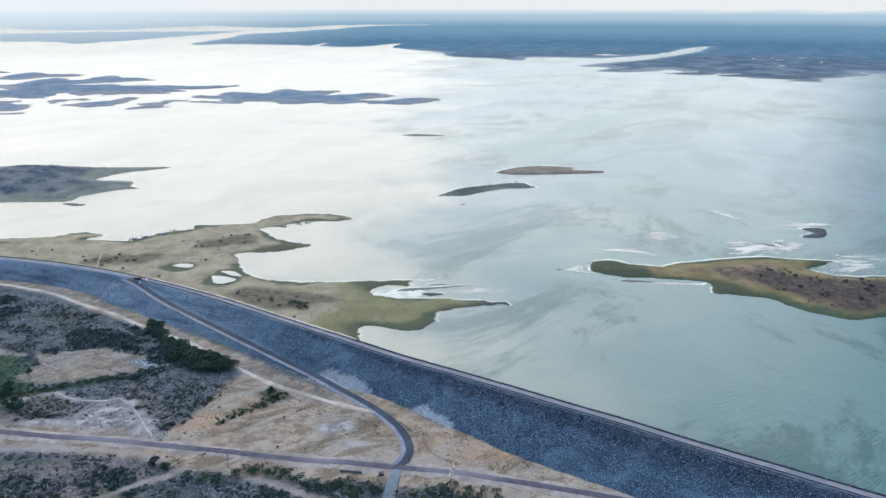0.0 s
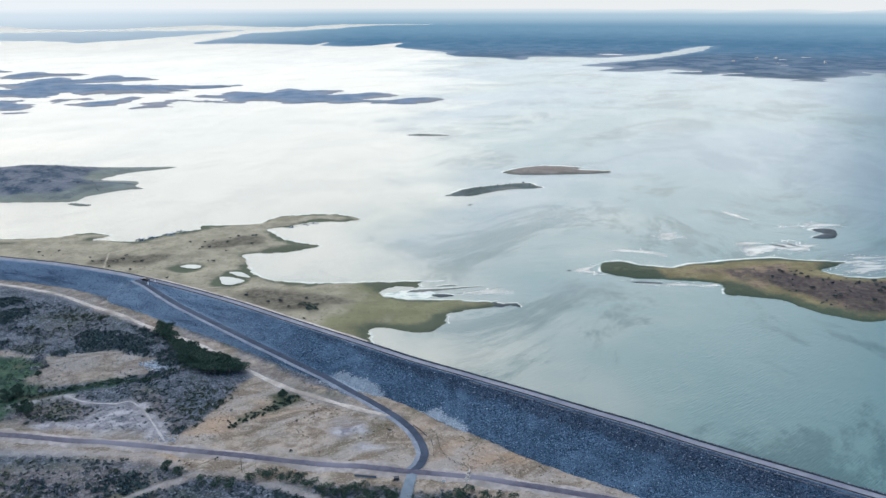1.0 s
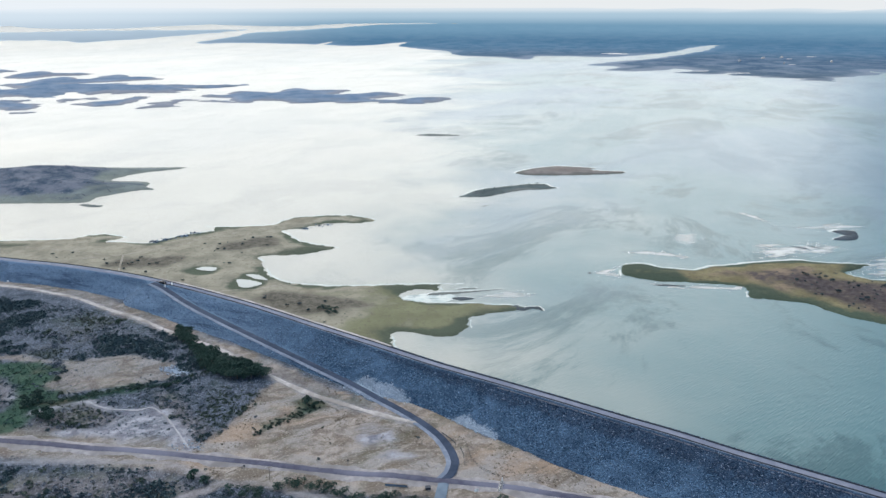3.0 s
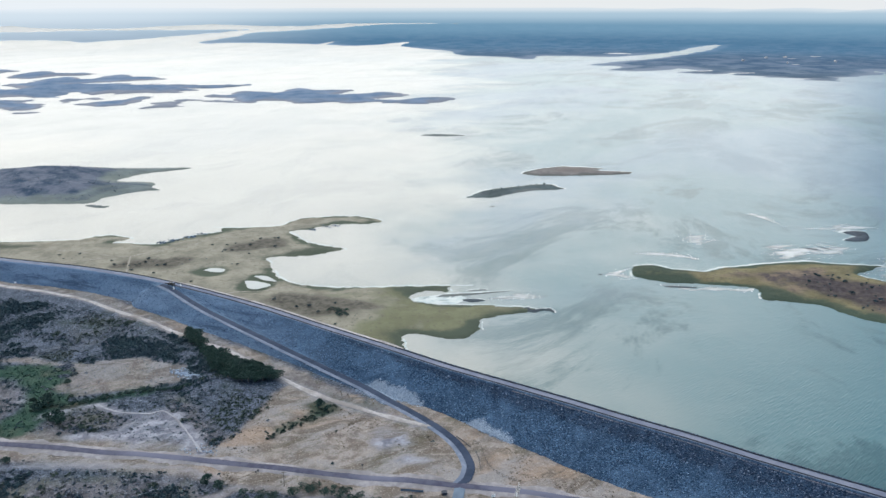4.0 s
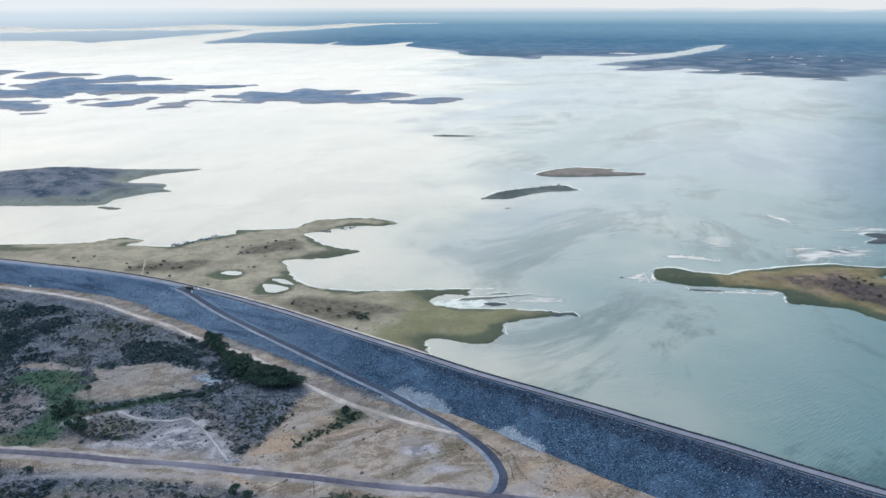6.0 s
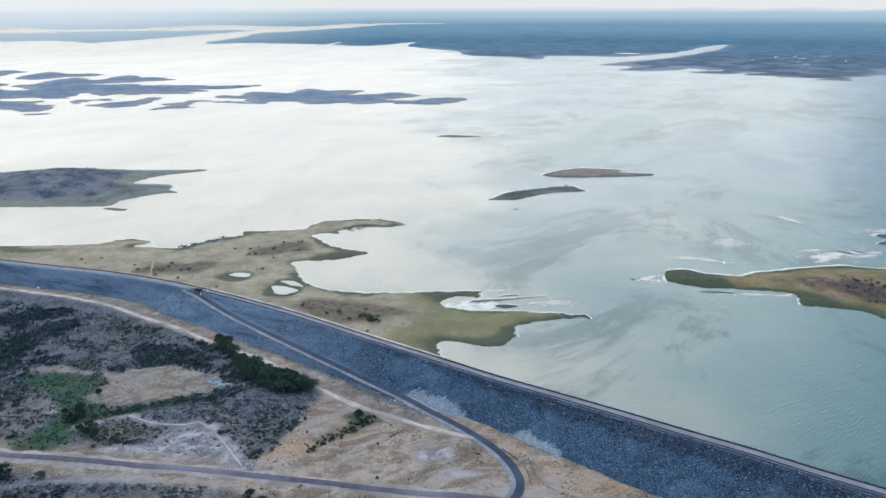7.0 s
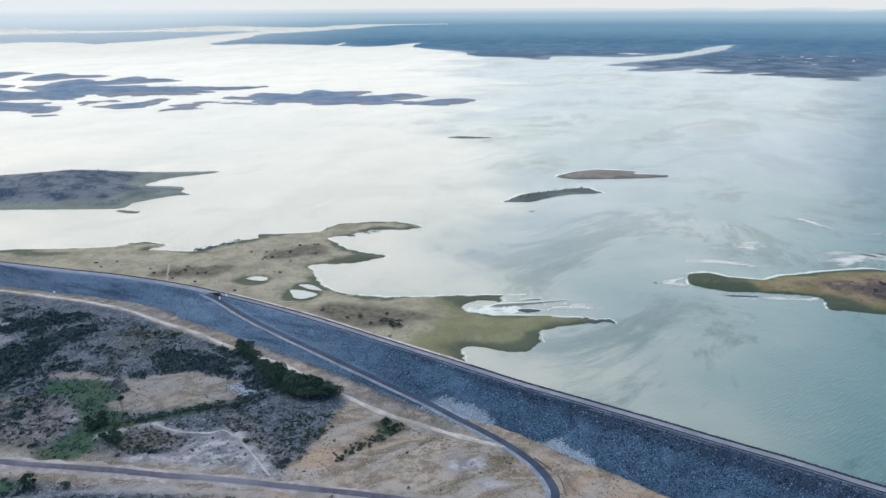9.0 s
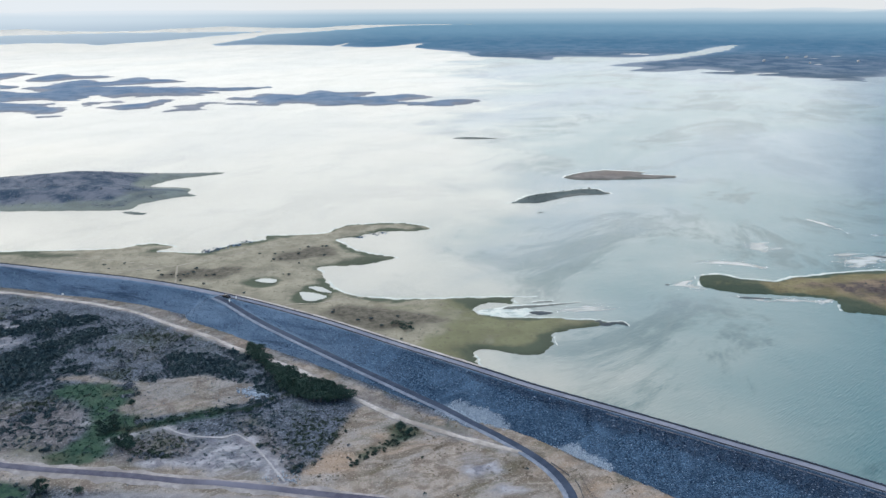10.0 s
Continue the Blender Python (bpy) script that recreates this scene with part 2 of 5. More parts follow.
ASPHALT = varied("worn_asphalt", (0.012, 0.023, 0.046), (0.021, 0.034, 0.062), 0.35, (0.03, 0.045, 0.076), 0.08, 0.85, 0.01, 8)
ROAD_TOP = varied("purplish_road_asphalt", (0.04, 0.042, 0.068), (0.062, 0.064, 0.094), 0.35, (0.10, 0.105, 0.145), 0.03, 0.88, 0.01, 8)
CREST_ROAD = varied("pale_crest_road", (0.088, 0.122, 0.165), (0.115, 0.153, 0.198), 0.3, (0.076, 0.105, 0.142), 0.06, 0.9, 0.01, 8)
PALE_EDGE = varied("pale_road_edge", (0.12, 0.146, 0.196), (0.17, 0.198, 0.25), 0.4, (0.095, 0.12, 0.168), 0.07, 0.95, 0.03, 4)
CREST_ASPHALT = varied("lilac_crest_asphalt", (0.125, 0.14, 0.185), (0.165, 0.18, 0.225), 0.3, (0.105, 0.12, 0.165), 0.05, 0.9, 0.01, 8)
VERGE_EARTH = varied("brown_verge_earth", (0.06, 0.068, 0.09), (0.11, 0.112, 0.13), 0.6, (0.045, 0.056, 0.08), 0.1, 0.95, 0.05, 3)
GRAVEL = varied("pale_gravel", (0.27, 0.258, 0.25), (0.36, 0.345, 0.335), 0.5, (0.19, 0.175, 0.165), 0.07, 0.95, 0.05, 3)
VERGE = varied("dusty_verge", (0.175, 0.168, 0.178), (0.25, 0.24, 0.245), 0.35, (0.135, 0.128, 0.13), 0.05, 0.95, 0.05, 3)
SAND_PATH = varied("pale_sand_path", (0.21, 0.215, 0.235), (0.28, 0.282, 0.30), 0.5, (0.15, 0.15, 0.165), 0.06, 0.95, 0.05, 2)
PATH_EARTH = varied("trodden_earth", (0.20, 0.185, 0.155), (0.27, 0.25, 0.21), 0.4, (0.15, 0.14, 0.11), 0.08, 0.95, 0.04, 3)
ROCKFILL = Mat("blue_grey_rockfill", 0.9, 0.2)
coarse, haze_w, fresh = ROCKFILL.split(ROCKFILL.attr("rock", "Color"))
rk = ROCKFILL.split(ROCKFILL.voronoi(2.4, "Color"))[0]
rock_c = ROCKFILL.mix(ROCKFILL.math("POWER", rk, 2.0), (0.009, 0.028, 0.062), (0.075, 0.145, 0.232))
rock_c = ROCKFILL.mix(ROCKFILL.ramp(ROCKFILL.noise(0.07, 6, 0.65, (2.0, -28), 0.6), 0.42, 0.62, 0, 0.6), rock_c, (0.013, 0.035, 0.07))
rock_c = ROCKFILL.mix(ROCKFILL.ramp(ROCKFILL.noise(0.035, 6, 0.6, None, 0.5), 0.48, 0.64, 0, 0.65), rock_c, (0.066, 0.125, 0.204))
# distance haze on the west end, put into the rock colour as streaks
rock_c = ROCKFILL.mix(ROCKFILL.math("MULTIPLY", haze_w, ROCKFILL.ramp(ROCKFILL.noise(0.09, 6, 0.65, (5.0, -24), 0.4), 0.34, 0.62, 0.3, 1.0)), rock_c, (0.105, 0.165, 0.25))
rock_c = ROCKFILL.mix(ROCKFILL.math("MULTIPLY", haze_w, ROCKFILL.ramp(ROCKFILL.noise(0.12, 6, 0.65, (7.0, -22), 0.4), 0.52, 0.64, 0, 0.8)), rock_c, (0.022, 0.048, 0.092))
rock_c = ROCKFILL.mix(fresh, rock_c, ROCKFILL.mix(rk, (0.10, 0.145, 0.205), (0.25, 0.305, 0.37)))
ROCKFILL.color(ROCKFILL.mix(ROCKFILL.math("MULTIPLY", coarse, ROCKFILL.ramp(ROCKFILL.noise(0.3, 5, 0.65), 0.3, 0.6, 0.3, 0.8)), rock_c, (0.013, 0.027, 0.054)))
ROCKFILL.bump(ROCKFILL.voronoi(2.2), 0.35)
STONE = Mat("rockfill_stone", 0.9, 0.2)
STONE.color(STONE.mix(STONE.math("POWER", STONE.island(), 2.8), (0.008, 0.026, 0.06), (0.20, 0.295, 0.41)))
DARK_STONE = Mat("coarse_dark_stone", 0.9, 0.2)
DARK_STONE.color(DARK_STONE.mix(DARK_STONE.math("POWER", DARK_STONE.island(), 3.6), (0.007, 0.019, 0.044), (0.18, 0.235, 0.32)))
PALE_STONE = Mat("fresh_pale_stone", 0.9, 0.2)
PALE_STONE.color(PALE_STONE.mix(PALE_STONE.island(), (0.15, 0.20, 0.27), (0.33, 0.39, 0.46)))
SHRUB = leafy("grey_scrub_leaves", (0.012, 0.03, 0.039), (0.044, 0.078, 0.09), (0.032, 0.054, 0.07))
GREY_SHRUB = leafy("dry_grey_twigs", (0.06, 0.074, 0.096), (0.19, 0.212, 0.25), (0.115, 0.13, 0.155))
LEAVES = leafy("dark_tree_leaves", (0.011, 0.035, 0.030), (0.036, 0.072, 0.054), (0.024, 0.048, 0.04))
TUFT = leafy("dry_brown_tufts", (0.06, 0.05, 0.035), (0.13, 0.105, 0.07), (0.09, 0.08, 0.05))
REED = leafy("lush_green_leaves", (0.012, 0.04, 0.03), (0.036, 0.078, 0.052), (0.03, 0.055, 0.04))
WEED = leafy("olive_weed_leaves", (0.022, 0.04, 0.032), (0.052, 0.074, 0.056), (0.045, 0.055, 0.045))
BARK = varied("grey_bark", (0.12, 0.10, 0.085), (0.19, 0.165, 0.14), 2.0, None, 1, 0.9, 0.02, 12)


# ---- plan helpers ----
def spline(pts, step, closed=False):
    """A smooth line through control points, at even steps."""
    p = np.array(pts, float)
    n = len(p)
    out = []
    for i in range(n if closed else n - 1):
        a, b, c, d = (p[(i - 1) % n], p[i], p[(i + 1) % n], p[(i + 2) % n]) if closed else (p[max(i - 1, 0)], p[i], p[i + 1], p[min(i + 2, n - 1)])
        k = max(2, int(np.linalg.norm(c[:2] - b[:2]) / step) + 1)
        u = np.linspace(0, 1, k, endpoint=False)[:, None]
        m0, m1 = (c - a) * 0.42, (d - b) * 0.42
        out.append((2 * u**3 - 3 * u**2 + 1) * b + (u**3 - 2 * u**2 + u) * m0 + (-2 * u**3 + 3 * u**2) * c + (u**3 - u**2) * m1)
    if not closed:
        out.append(p[-1:])
    return np.concatenate(out)


def nearest(pts, line, closed=False):
    """Distance from each point to a line, and the index along it (with its fraction)."""
    a = line if closed else line[:-1]
    b = np.roll(line, -1, 0) if closed else line[1:]
    a2, ab = a[:, :2], (b - a)[:, :2]
    ll = np.maximum((ab**2).sum(1), 1e-9)
    best, where = np.empty(len(pts)), np.empty(len(pts))
    for i in range(0, len(pts), 4000):
        q = pts[i : i + 4000, None, :2] - a2[None]
        u = np.clip((q * ab[None]).sum(2) / ll, 0, 1)
        d = np.linalg.norm(q - u[..., None] * ab[None], axis=2)
        k = d.argmin(1)
        best[i : i + 4000] = d[np.arange(len(k)), k]
        where[i : i + 4000] = k + u[np.arange(len(k)), k]
    return best, where


def inside(pts, poly):
    a, b = poly[:, :2], np.roll(poly[:, :2], -1, 0)
    r = np.zeros(len(pts), bool)
    for (x0, y0), (x1, y1) in zip(a, b):
        if y0 != y1:
            c = (pts[:, 1] > min(y0, y1)) & (pts[:, 1] <= max(y0, y1))
            r ^= c & (pts[:, 0] < x0 + (pts[:, 1] - y0) * (x1 - x0) / (y1 - y0))
    return r


def signed(pts, poly):
    """Metres inside (plus) or outside (minus) a closed outline."""
    d, _ = nearest(pts, poly, True)
    return np.where(inside(pts, poly), d, -d)


def fuzz(pts, scale, octaves=4, seed=0.0):
    """Fractal noise of about -1 to 1 at each point."""
    return np.array([noise.fractal(Vector((x * scale + seed, y * scale - seed, seed)), 0.9, 2.0, octaves) for x, y in pts[:, :2]])


def rise(r):
    """The far country climbs gently to the skyline."""
    return 169 * np.clip((r - 3300) / 1570, 0, 1.0) ** 1.7


def smooth(u):
    u = np.clip(u, 0, 1)
    return u * u * (3 - 2 * u)


def mesh_object(name, verts, faces, mat, shade=False, attrs=()):
    me = bpy.data.meshes.new(name)
    me.from_pydata([tuple(v) for v in verts], [], [tuple(int(i) for i in f) for f in faces])
    for key, kind, values in attrs:
        at = me.attributes.new(key, kind, "POINT")
        at.data.foreach_set("value" if kind == "FLOAT" else "color", np.asarray(values, np.float32).ravel())
    me.materials.append(mat.m if isinstance(mat, Mat) else mat)
    if shade:
        me.polygons.foreach_set("use_smooth", np.ones(len(me.polygons), bool))
    me.update()
    return new(name, me)


def raw_object(name, verts, tris, mat):
    """A large mesh of triangles straight from arrays."""
    me = bpy.data.meshes.new(name)
    me.vertices.add(len(verts))
    me.vertices.foreach_set("co", np.asarray(verts, np.float32).ravel())
    me.loops.add(tris.size)
    me.loops.foreach_set("vertex_index", np.asarray(tris, np.int32).ravel())
    me.polygons.add(len(tris))
    me.polygons.foreach_set("loop_start", np.arange(0, tris.size, 3, dtype=np.int32))
    me.update(calc_edges=True)
    me.validate()
    me.materials.append(mat.m)
    return new(name, me)


def grid_faces(nu, nv):
    i = np.arange(nu * nv).reshape(nu, nv)
    return np.stack([i[:-1, :-1], i[1:, :-1], i[1:, 1:], i[:-1, 1:]], -1).reshape(-1, 4)


# ---- plan: the dam's line and its ramp ----
CREST_Z = 9.0
dam_line = spline([(-4250, 880), (-1500, 760), (-900, 650), (-620.5, 578.2), (-450.8, 532.1), (-353, 505.3), (-303.2, 490.9), (-258.4, 478.1), (-213.7, 460.4), (-169.8, 436.9), (-128.2, 410.8), (-88.8, 382.5), (-54.3, 358.2), (-24.1, 336.4), (3.3, 319), (28.8, 302.7), (51.4, 287.6), (71.5, 274.8), (90.3, 261.5), (107.2, 250.4), (138.2, 230.3), (260, 150.1), (500, -10), (1500, -300), (4250, -640)], 2.0)
dam_near = dam_line[(np.abs(dam_line[:, 0] + 110) < 560)]
ramp_line = spline([(-49, 327, -2.4), (-62, 340, -2.3), (-72, 348, -1.6), (-81, 355, -0.8), (-100, 370, 0.6), (-119, 385, 2.0), (-139, 401, 3.5), (-161, 419, 5.2), (-178, 434.5, 7.0), (-188, 443.5, 8.6), (-196, 449.5, 9.0)], 2.0)


def ground_z(x, y):
    return -2.5 + 2.0 * smooth((-50 - x) / 90)


def side(pts, line):
    """Signed distance to the dam's line: plus on the dry side."""
    d, w = nearest(pts, line)
    k = np.minimum(w.astype(int), len(line) - 2)
    t = line[k + 1, :2] - line[k, :2]
    q = pts[:, :2] - line[k, :2]
    return np.where(t[:, 0] * q[:, 1] - t[:, 1] * q[:, 0] < 0, d, -d)


def dam_z(pts, d):
    """Height of the embankment at points that lie d metres to the dry side of its line."""
    face = np.interp(pts[:, 0], (-260, -200, -120, -60, -25, 0, 25, 60), (1.2, 1.36, 1.58, 1.75, 1.48, 1.93, 2.3, 2.42))
    z = np.where(d > 0, CREST_Z - d / face, np.where(d > -4.6, CREST_Z, np.where(d > -6.8, CREST_Z + (d + 4.6) * 0.25, CREST_Z - 0.55 + (d + 6.8) / 1.6)))
    rd, w = nearest(pts, ramp_line)
    k = np.minimum(w.astype(int), len(ramp_line) - 2)
    rz = ramp_line[k, 2] + (w - k) * (ramp_line[k + 1, 2] - ramp_line[k, 2])
    fill = rz - np.maximum(0, rd - 3.6) / 1.5
    cut = rz + np.maximum(0, rd - 2.7) * 1.1
    return np.where(d > 0, np.maximum(np.minimum(z, np.where(d > 1.5, cut, z)), fill), z)


# ---- large structure ----
def build_water():
    line = dam_line[::8]
    arc = [(4330 * math.sin(a), 4330 * math.cos(a)) for a in np.linspace(radians(97), radians(-79), 90)]
    rim = [Vector(p[:2]) for p in line] + [Vector(p) for p in arc]
    poly = np.array([tuple(v) for v in rim])
    pts = [(r * math.sin(a), r * math.cos(a)) for r in list(range(3150, 4300, 85)) for a in np.linspace(-1.4, 1.7, 120)]
    pts = np.array(pts)
    pts = pts[signed(pts, poly) > 12]
    co = rim + [Vector(p) for p in pts]
    n = len(rim)
    v, _, f, *_ = geometry.delaunay_2d_cdt(co, [(i, (i + 1) % n) for i in range(n)], [], 1, 1e-3)
    v = np.array([tuple(p) for p in v])
    z = rise(np.hypot(v[:, 0], v[:, 1]))
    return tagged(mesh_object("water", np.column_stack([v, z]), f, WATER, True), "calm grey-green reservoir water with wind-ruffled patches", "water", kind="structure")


# lines of the roads and tracks
MAIN_ROAD = spline([(-420, 318), (-320, 303), (-232, 290.5), (-188, 285), (-163, 281.5), (-125, 276.5), (-88, 271.5), (-65, 268.5), (-42, 265.5), (-19, 262), (3, 258.5), (25, 253), (46, 247), (70, 239), (120, 220), (200, 185)], 2.0)
CURVE = spline([(-18, 262, -2.5), (-15, 267, -2.5), (-13.6, 275, -2.5), (-15.5, 284, -2.5), (-19.5, 293.5, -2.5), (-26, 303, -2.5), (-37, 315, -2.5), (-49, 327, -2.4)], 1.5)
FOOT = spline([(-200, 309), (-190, 315), (-184, 319), (-180, 320), (-174, 316), (-166, 313), (-154, 312), (-148, 314), (-140, 307), (-133, 298), (-126, 288), (-121, 281)], 1.5)
LOWER = spline([(-240, 262), (-207, 267), (-200, 270), (-173, 272), (-142, 271.5), (-124, 270), (-115, 266), (-108, 262)], 2.0)
LOW2 = spline([(-135, 228), (-125, 239), (-116, 248), (-107, 253), (-101, 259), (-85, 258.5), (-75, 255), (-61, 249), (-47, 242), (-30, 236)], 2.0)
TRACK = spline([(-420, 500), (-339, 481), (-315, 475.5), (-290, 467.5), (-267, 459.5), (-243, 448.5), (-217, 431), (-194, 417), (-170, 398.5), (-149, 384), (-130, 371), (-110, 354), (-100, 345), (-83, 331.5), (-64, 321), (-47, 312), (-36, 307), (-26.5, 303.5)], 2.0)
# trodden ground along them: line, width, strength, kind (0 dry earth, 2 pale sand)
TRAMPLED = [(MAIN_ROAD, 13.0, 0.9, 0), (CURVE, 11.0, 0.8, 0), (TRACK, 2.2, 0.7, 2), (FOOT, 2.2, 1.0, 2), (LOWER, 1.2, 0.55, 2), (LOW2, 2.0, 0.8, 0), (LOW2, 1.4, 0.5, 2)]


# cover of the valley floor: outlines of dry earth, green wet ground and pale sand
ZONES = {
    "dry": [
        [(-118, 283), (-112, 296), (-103, 332), (-97, 341), (-81, 333), (-47, 318), (-30, 330), (-10, 308), (15, 283), (40, 264), (75, 246), (80, 225), (30, 236), (0, 246), (-40, 254), (-75, 257), (-105, 260), (-112, 270)],
        [(-210, 336), (-205, 349), (-210, 358), (-236, 361), (-251, 364), (-234, 368), (-212, 361), (-195, 365), (-179, 370), (-167, 364), (-151, 358), (-146, 346), (-153, 339), (-170, 335), (-184, 330), (-194, 328)],
        [(-360, 497), (-302, 479), (-251, 466), (-222, 448), (-198, 430), (-162, 404), (-136, 385), (-114, 370), (-90, 350), (-62, 330), (-66, 324), (-100, 342), (-113, 356), (-132, 369), (-170, 396), (-217, 429), (-243, 447), (-290, 466), (-345, 482)],
        [(-260, 300), (-226, 300), (-205, 287), (-120, 272), (-60, 262), (-30, 256), (-60, 252), (-120, 266), (-208, 279), (-260, 290)],
    ],
    "green": [
        [(-246, 353), (-236, 358), (-227, 358), (-208, 352), (-203, 343), (-207, 334), (-198, 324), (-150, 340), (-147, 336), (-183, 320), (-194, 309), (-197, 298), (-200, 292), (-217, 292), (-223, 297), (-210, 304), (-210, 316), (-219, 330), (-230, 340), (-240, 346)],
        [(-246, 357), (-236, 360), (-210, 357), (-206, 349), (-217, 337), (-206, 331), (-194, 326), (-194, 315), (-198, 303), (-202, 294), (-217, 294), (-215, 301), (-211, 315), (-214, 325), (-230, 343)],
        [(-86, 325), (-80, 327), (-71, 321), (-75, 315), (-80, 309), (-90, 303), (-96, 296), (-92, 305), (-84, 313)],
        [(-250, 286), (-226, 281), (-215, 272), (-232, 268), (-255, 276)],
    ],
    "umber": [
        [(-290, 345), (-258, 340), (-246, 340), (-235, 342), (-219, 332), (-214, 320), (-217, 308), (-222, 298), (-245, 297), (-290, 305)],
        [(-197, 299), (-192, 307), (-184, 317), (-176, 318), (-164, 308), (-158, 300), (-176, 293), (-188, 292)],
        [(-152, 330), (-138, 322), (-120, 300), (-113, 290), (-118, 284), (-132, 300), (-146, 316)],
        [(-112, 364), (-92, 351), (-78, 338), (-62, 326), (-51, 318), (-57, 314), (-72, 323), (-92, 340), (-110, 355)],
        [(-260, 262), (-200, 262), (-140, 264), (-116, 258), (-112, 240), (-160, 225), (-260, 230)],
    ],
    "thick": [
        [(-281, 382), (-276, 399), (-268, 414), (-259, 424), (-250, 416), (-256, 399), (-262, 380), (-273, 370)],
        [(-206, 383), (-201, 393), (-190, 394), (-178, 386), (-160, 377), (-166, 368), (-182, 369), (-198, 370)],
        [(-330, 430), (-294, 438), (-268, 444), (-262, 434), (-294, 420), (-330, 412)],
        [(-290, 388), (-269, 388), (-254, 376), (-257, 360), (-270, 352), (-290, 360)],
        [(-180, 404), (-172, 412), (-160, 402), (-164, 392)],
    ],
    "open": [
        [(-252, 383), (-240, 412), (-208, 405), (-202, 396), (-207, 382), (-228, 373)],
        [(-205, 408), (-190, 415), (-175, 406), (-186, 398)],
    ],
    "pale": [
        [(-186, 293), (-176, 295), (-160, 300), (-161, 309), (-152, 311), (-146, 315), (-136, 307), (-125, 291), (-119, 283), (-140, 283), (-157, 287), (-177, 291)],
        [(-152, 351), (-143, 356), (-141, 351), (-149, 348)],
        [(-230, 336), (-226, 338), (-216, 327), (-215, 323), (-222, 327)],
        [(-56, 299), (-51, 302), (-45, 301), (-38, 295), (-36, 289), (-44, 290), (-48, 287), (-53, 289)],
        [(-41, 281), (-37, 283), (-31, 281), (-33, 278), (-39, 277)],
        [(-306, 416), (-295, 415), (-289, 408), (-293, 399), (-304, 400)],
        [(-330, 435), (-305, 432), (-300, 424), (-322, 422)],
    ],
}


def zone_share(pts, key, soft=8.0):
    """How far each point lies within the outlines of one kind of cover, with frayed edges."""
    best = np.full(len(pts), -99.0)
    for poly in ZONES[key]:
        best = np.maximum(best, signed(pts, spline(poly, 6.0, True)))
    return smooth((best + 5.0 * fuzz(pts, 0.06, 4, 33.0) + soft / 2) / soft)


def cover_weights(pts):
    """How much dry earth, green and pale sand covers each point of the valley floor."""
    wob = 5.0 * fuzz(pts, 0.05, 4, 3.1) + 2.5 * fuzz(pts, 0.2, 3, 7.7)
    out = []
    for key, soft in (("dry", 4.0), ("green", 5.0), ("pale", 5.0)):
        best = np.full(len(pts), -99.0)
        for poly in ZONES[key]:
            best = np.maximum(best, signed(pts, spline(poly, 6.0, True)))
        weight = smooth((best + wob * (0.5 if key == "dry" else 0.8) + soft / 2) / soft)
        out.append(weight * np.where(pts[:, 0] < -140, 0.72, 1.0) if key == "dry" else weight)
    w = np.column_stack(out)
    for line, wide, much, k in TRAMPLED:
        d = nearest(pts, line)[0] + 0.5 * wob * 0.25
        w[:, k] = np.maximum(w[:, k], much * (1 - smooth((d - wide * 0.5) / (wide * 0.6 + 0.8))))
    return w


def build_ground():
    """One sheet from the valley floor under the lake to the skyline, close-meshed below the dam."""
    far = np.array([240, 300, 380, 480, 620, 800, 1050, 1400, 1900, 2500, 3000, 3400, 3700, 4000, 4200, 4400, 4600, 4800, 4860])
    xs = np.concatenate([-far[::-1][:-2] - 180, np.arange(-400, 200, 1.9), far])
    ys = np.concatenate([-far[::-1], np.arange(-180, 212, 30), np.arange(214, 520, 1.9), np.arange(540, 1000, 60), far[6:]])
    X, Y = np.meshgrid(xs, ys, indexing="ij")
    pts = np.column_stack([X.ravel(), Y.ravel()])
    r = np.hypot(pts[:, 0], pts[:, 1])
    d = side(pts, dam_line[::3])
    near = (np.abs(pts[:, 0] + 100) < 330) & (pts[:, 1] > 205) & (pts[:, 1] < 530)
    z = ground_z(pts[:, 0], pts[:, 1])
    z[near] += 0.45 * fuzz(pts[near], 0.035, 4, 1.0) + 0.12 * fuzz(pts[near], 0.3, 2, 5.0)
    lake = smooth((-d - 3) / 20)
    z = z * (1 - lake) + lake * -9 + np.where(d < 0, rise(r), 0.35 * rise(r))
    back = (pts[:, 1] > 0) & (d < 0)
    z += np.where(back, 12.0 * smooth((r - 4180) / 120), 0)
    cover = np.zeros((len(pts), 4))
    cover[:, 3] = 1
    cover[near, :3] = cover_weights(pts[near])
    umber = np.zeros(len(pts))
    umber[near] = zone_share(pts[near], "umber")
    cover[:, 0] *= 1 - 0.55 * umber
    ob = mesh_object("ground", np.column_stack([pts, z]), grid_faces(len(xs), len(ys)), GROUND, True, [("cover", "FLOAT_COLOR", cover), ("umber", "FLOAT", umber)])
    # the far part of the sheet glows with painted haze
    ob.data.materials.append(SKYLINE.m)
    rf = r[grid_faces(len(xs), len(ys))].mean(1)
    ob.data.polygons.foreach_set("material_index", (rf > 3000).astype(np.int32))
    return tagged(ob, "dry valley floor of tan earth, scrub soil and pale sand", "ground", kind="structure")


FRESH = [[(-66, 339), (-60, 343), (-51, 338), (-40, 330), (-32, 319), (-33, 314), (-43, 317), (-55, 326)], [(-19, 306), (-12, 308), (-5, 302), (3, 294), (9, 283), (7, 280), (-3, 286), (-13, 296)]]


def fresh_rock(pts):
    """Metres inside the patches of fresh pale stone at the dam's toe, with frayed edges."""
    return np.max([signed(pts, spline(q, 2.0, True)) for q in FRESH], 0) + 1.8 * fuzz(pts, 0.15, 4, 2.0)


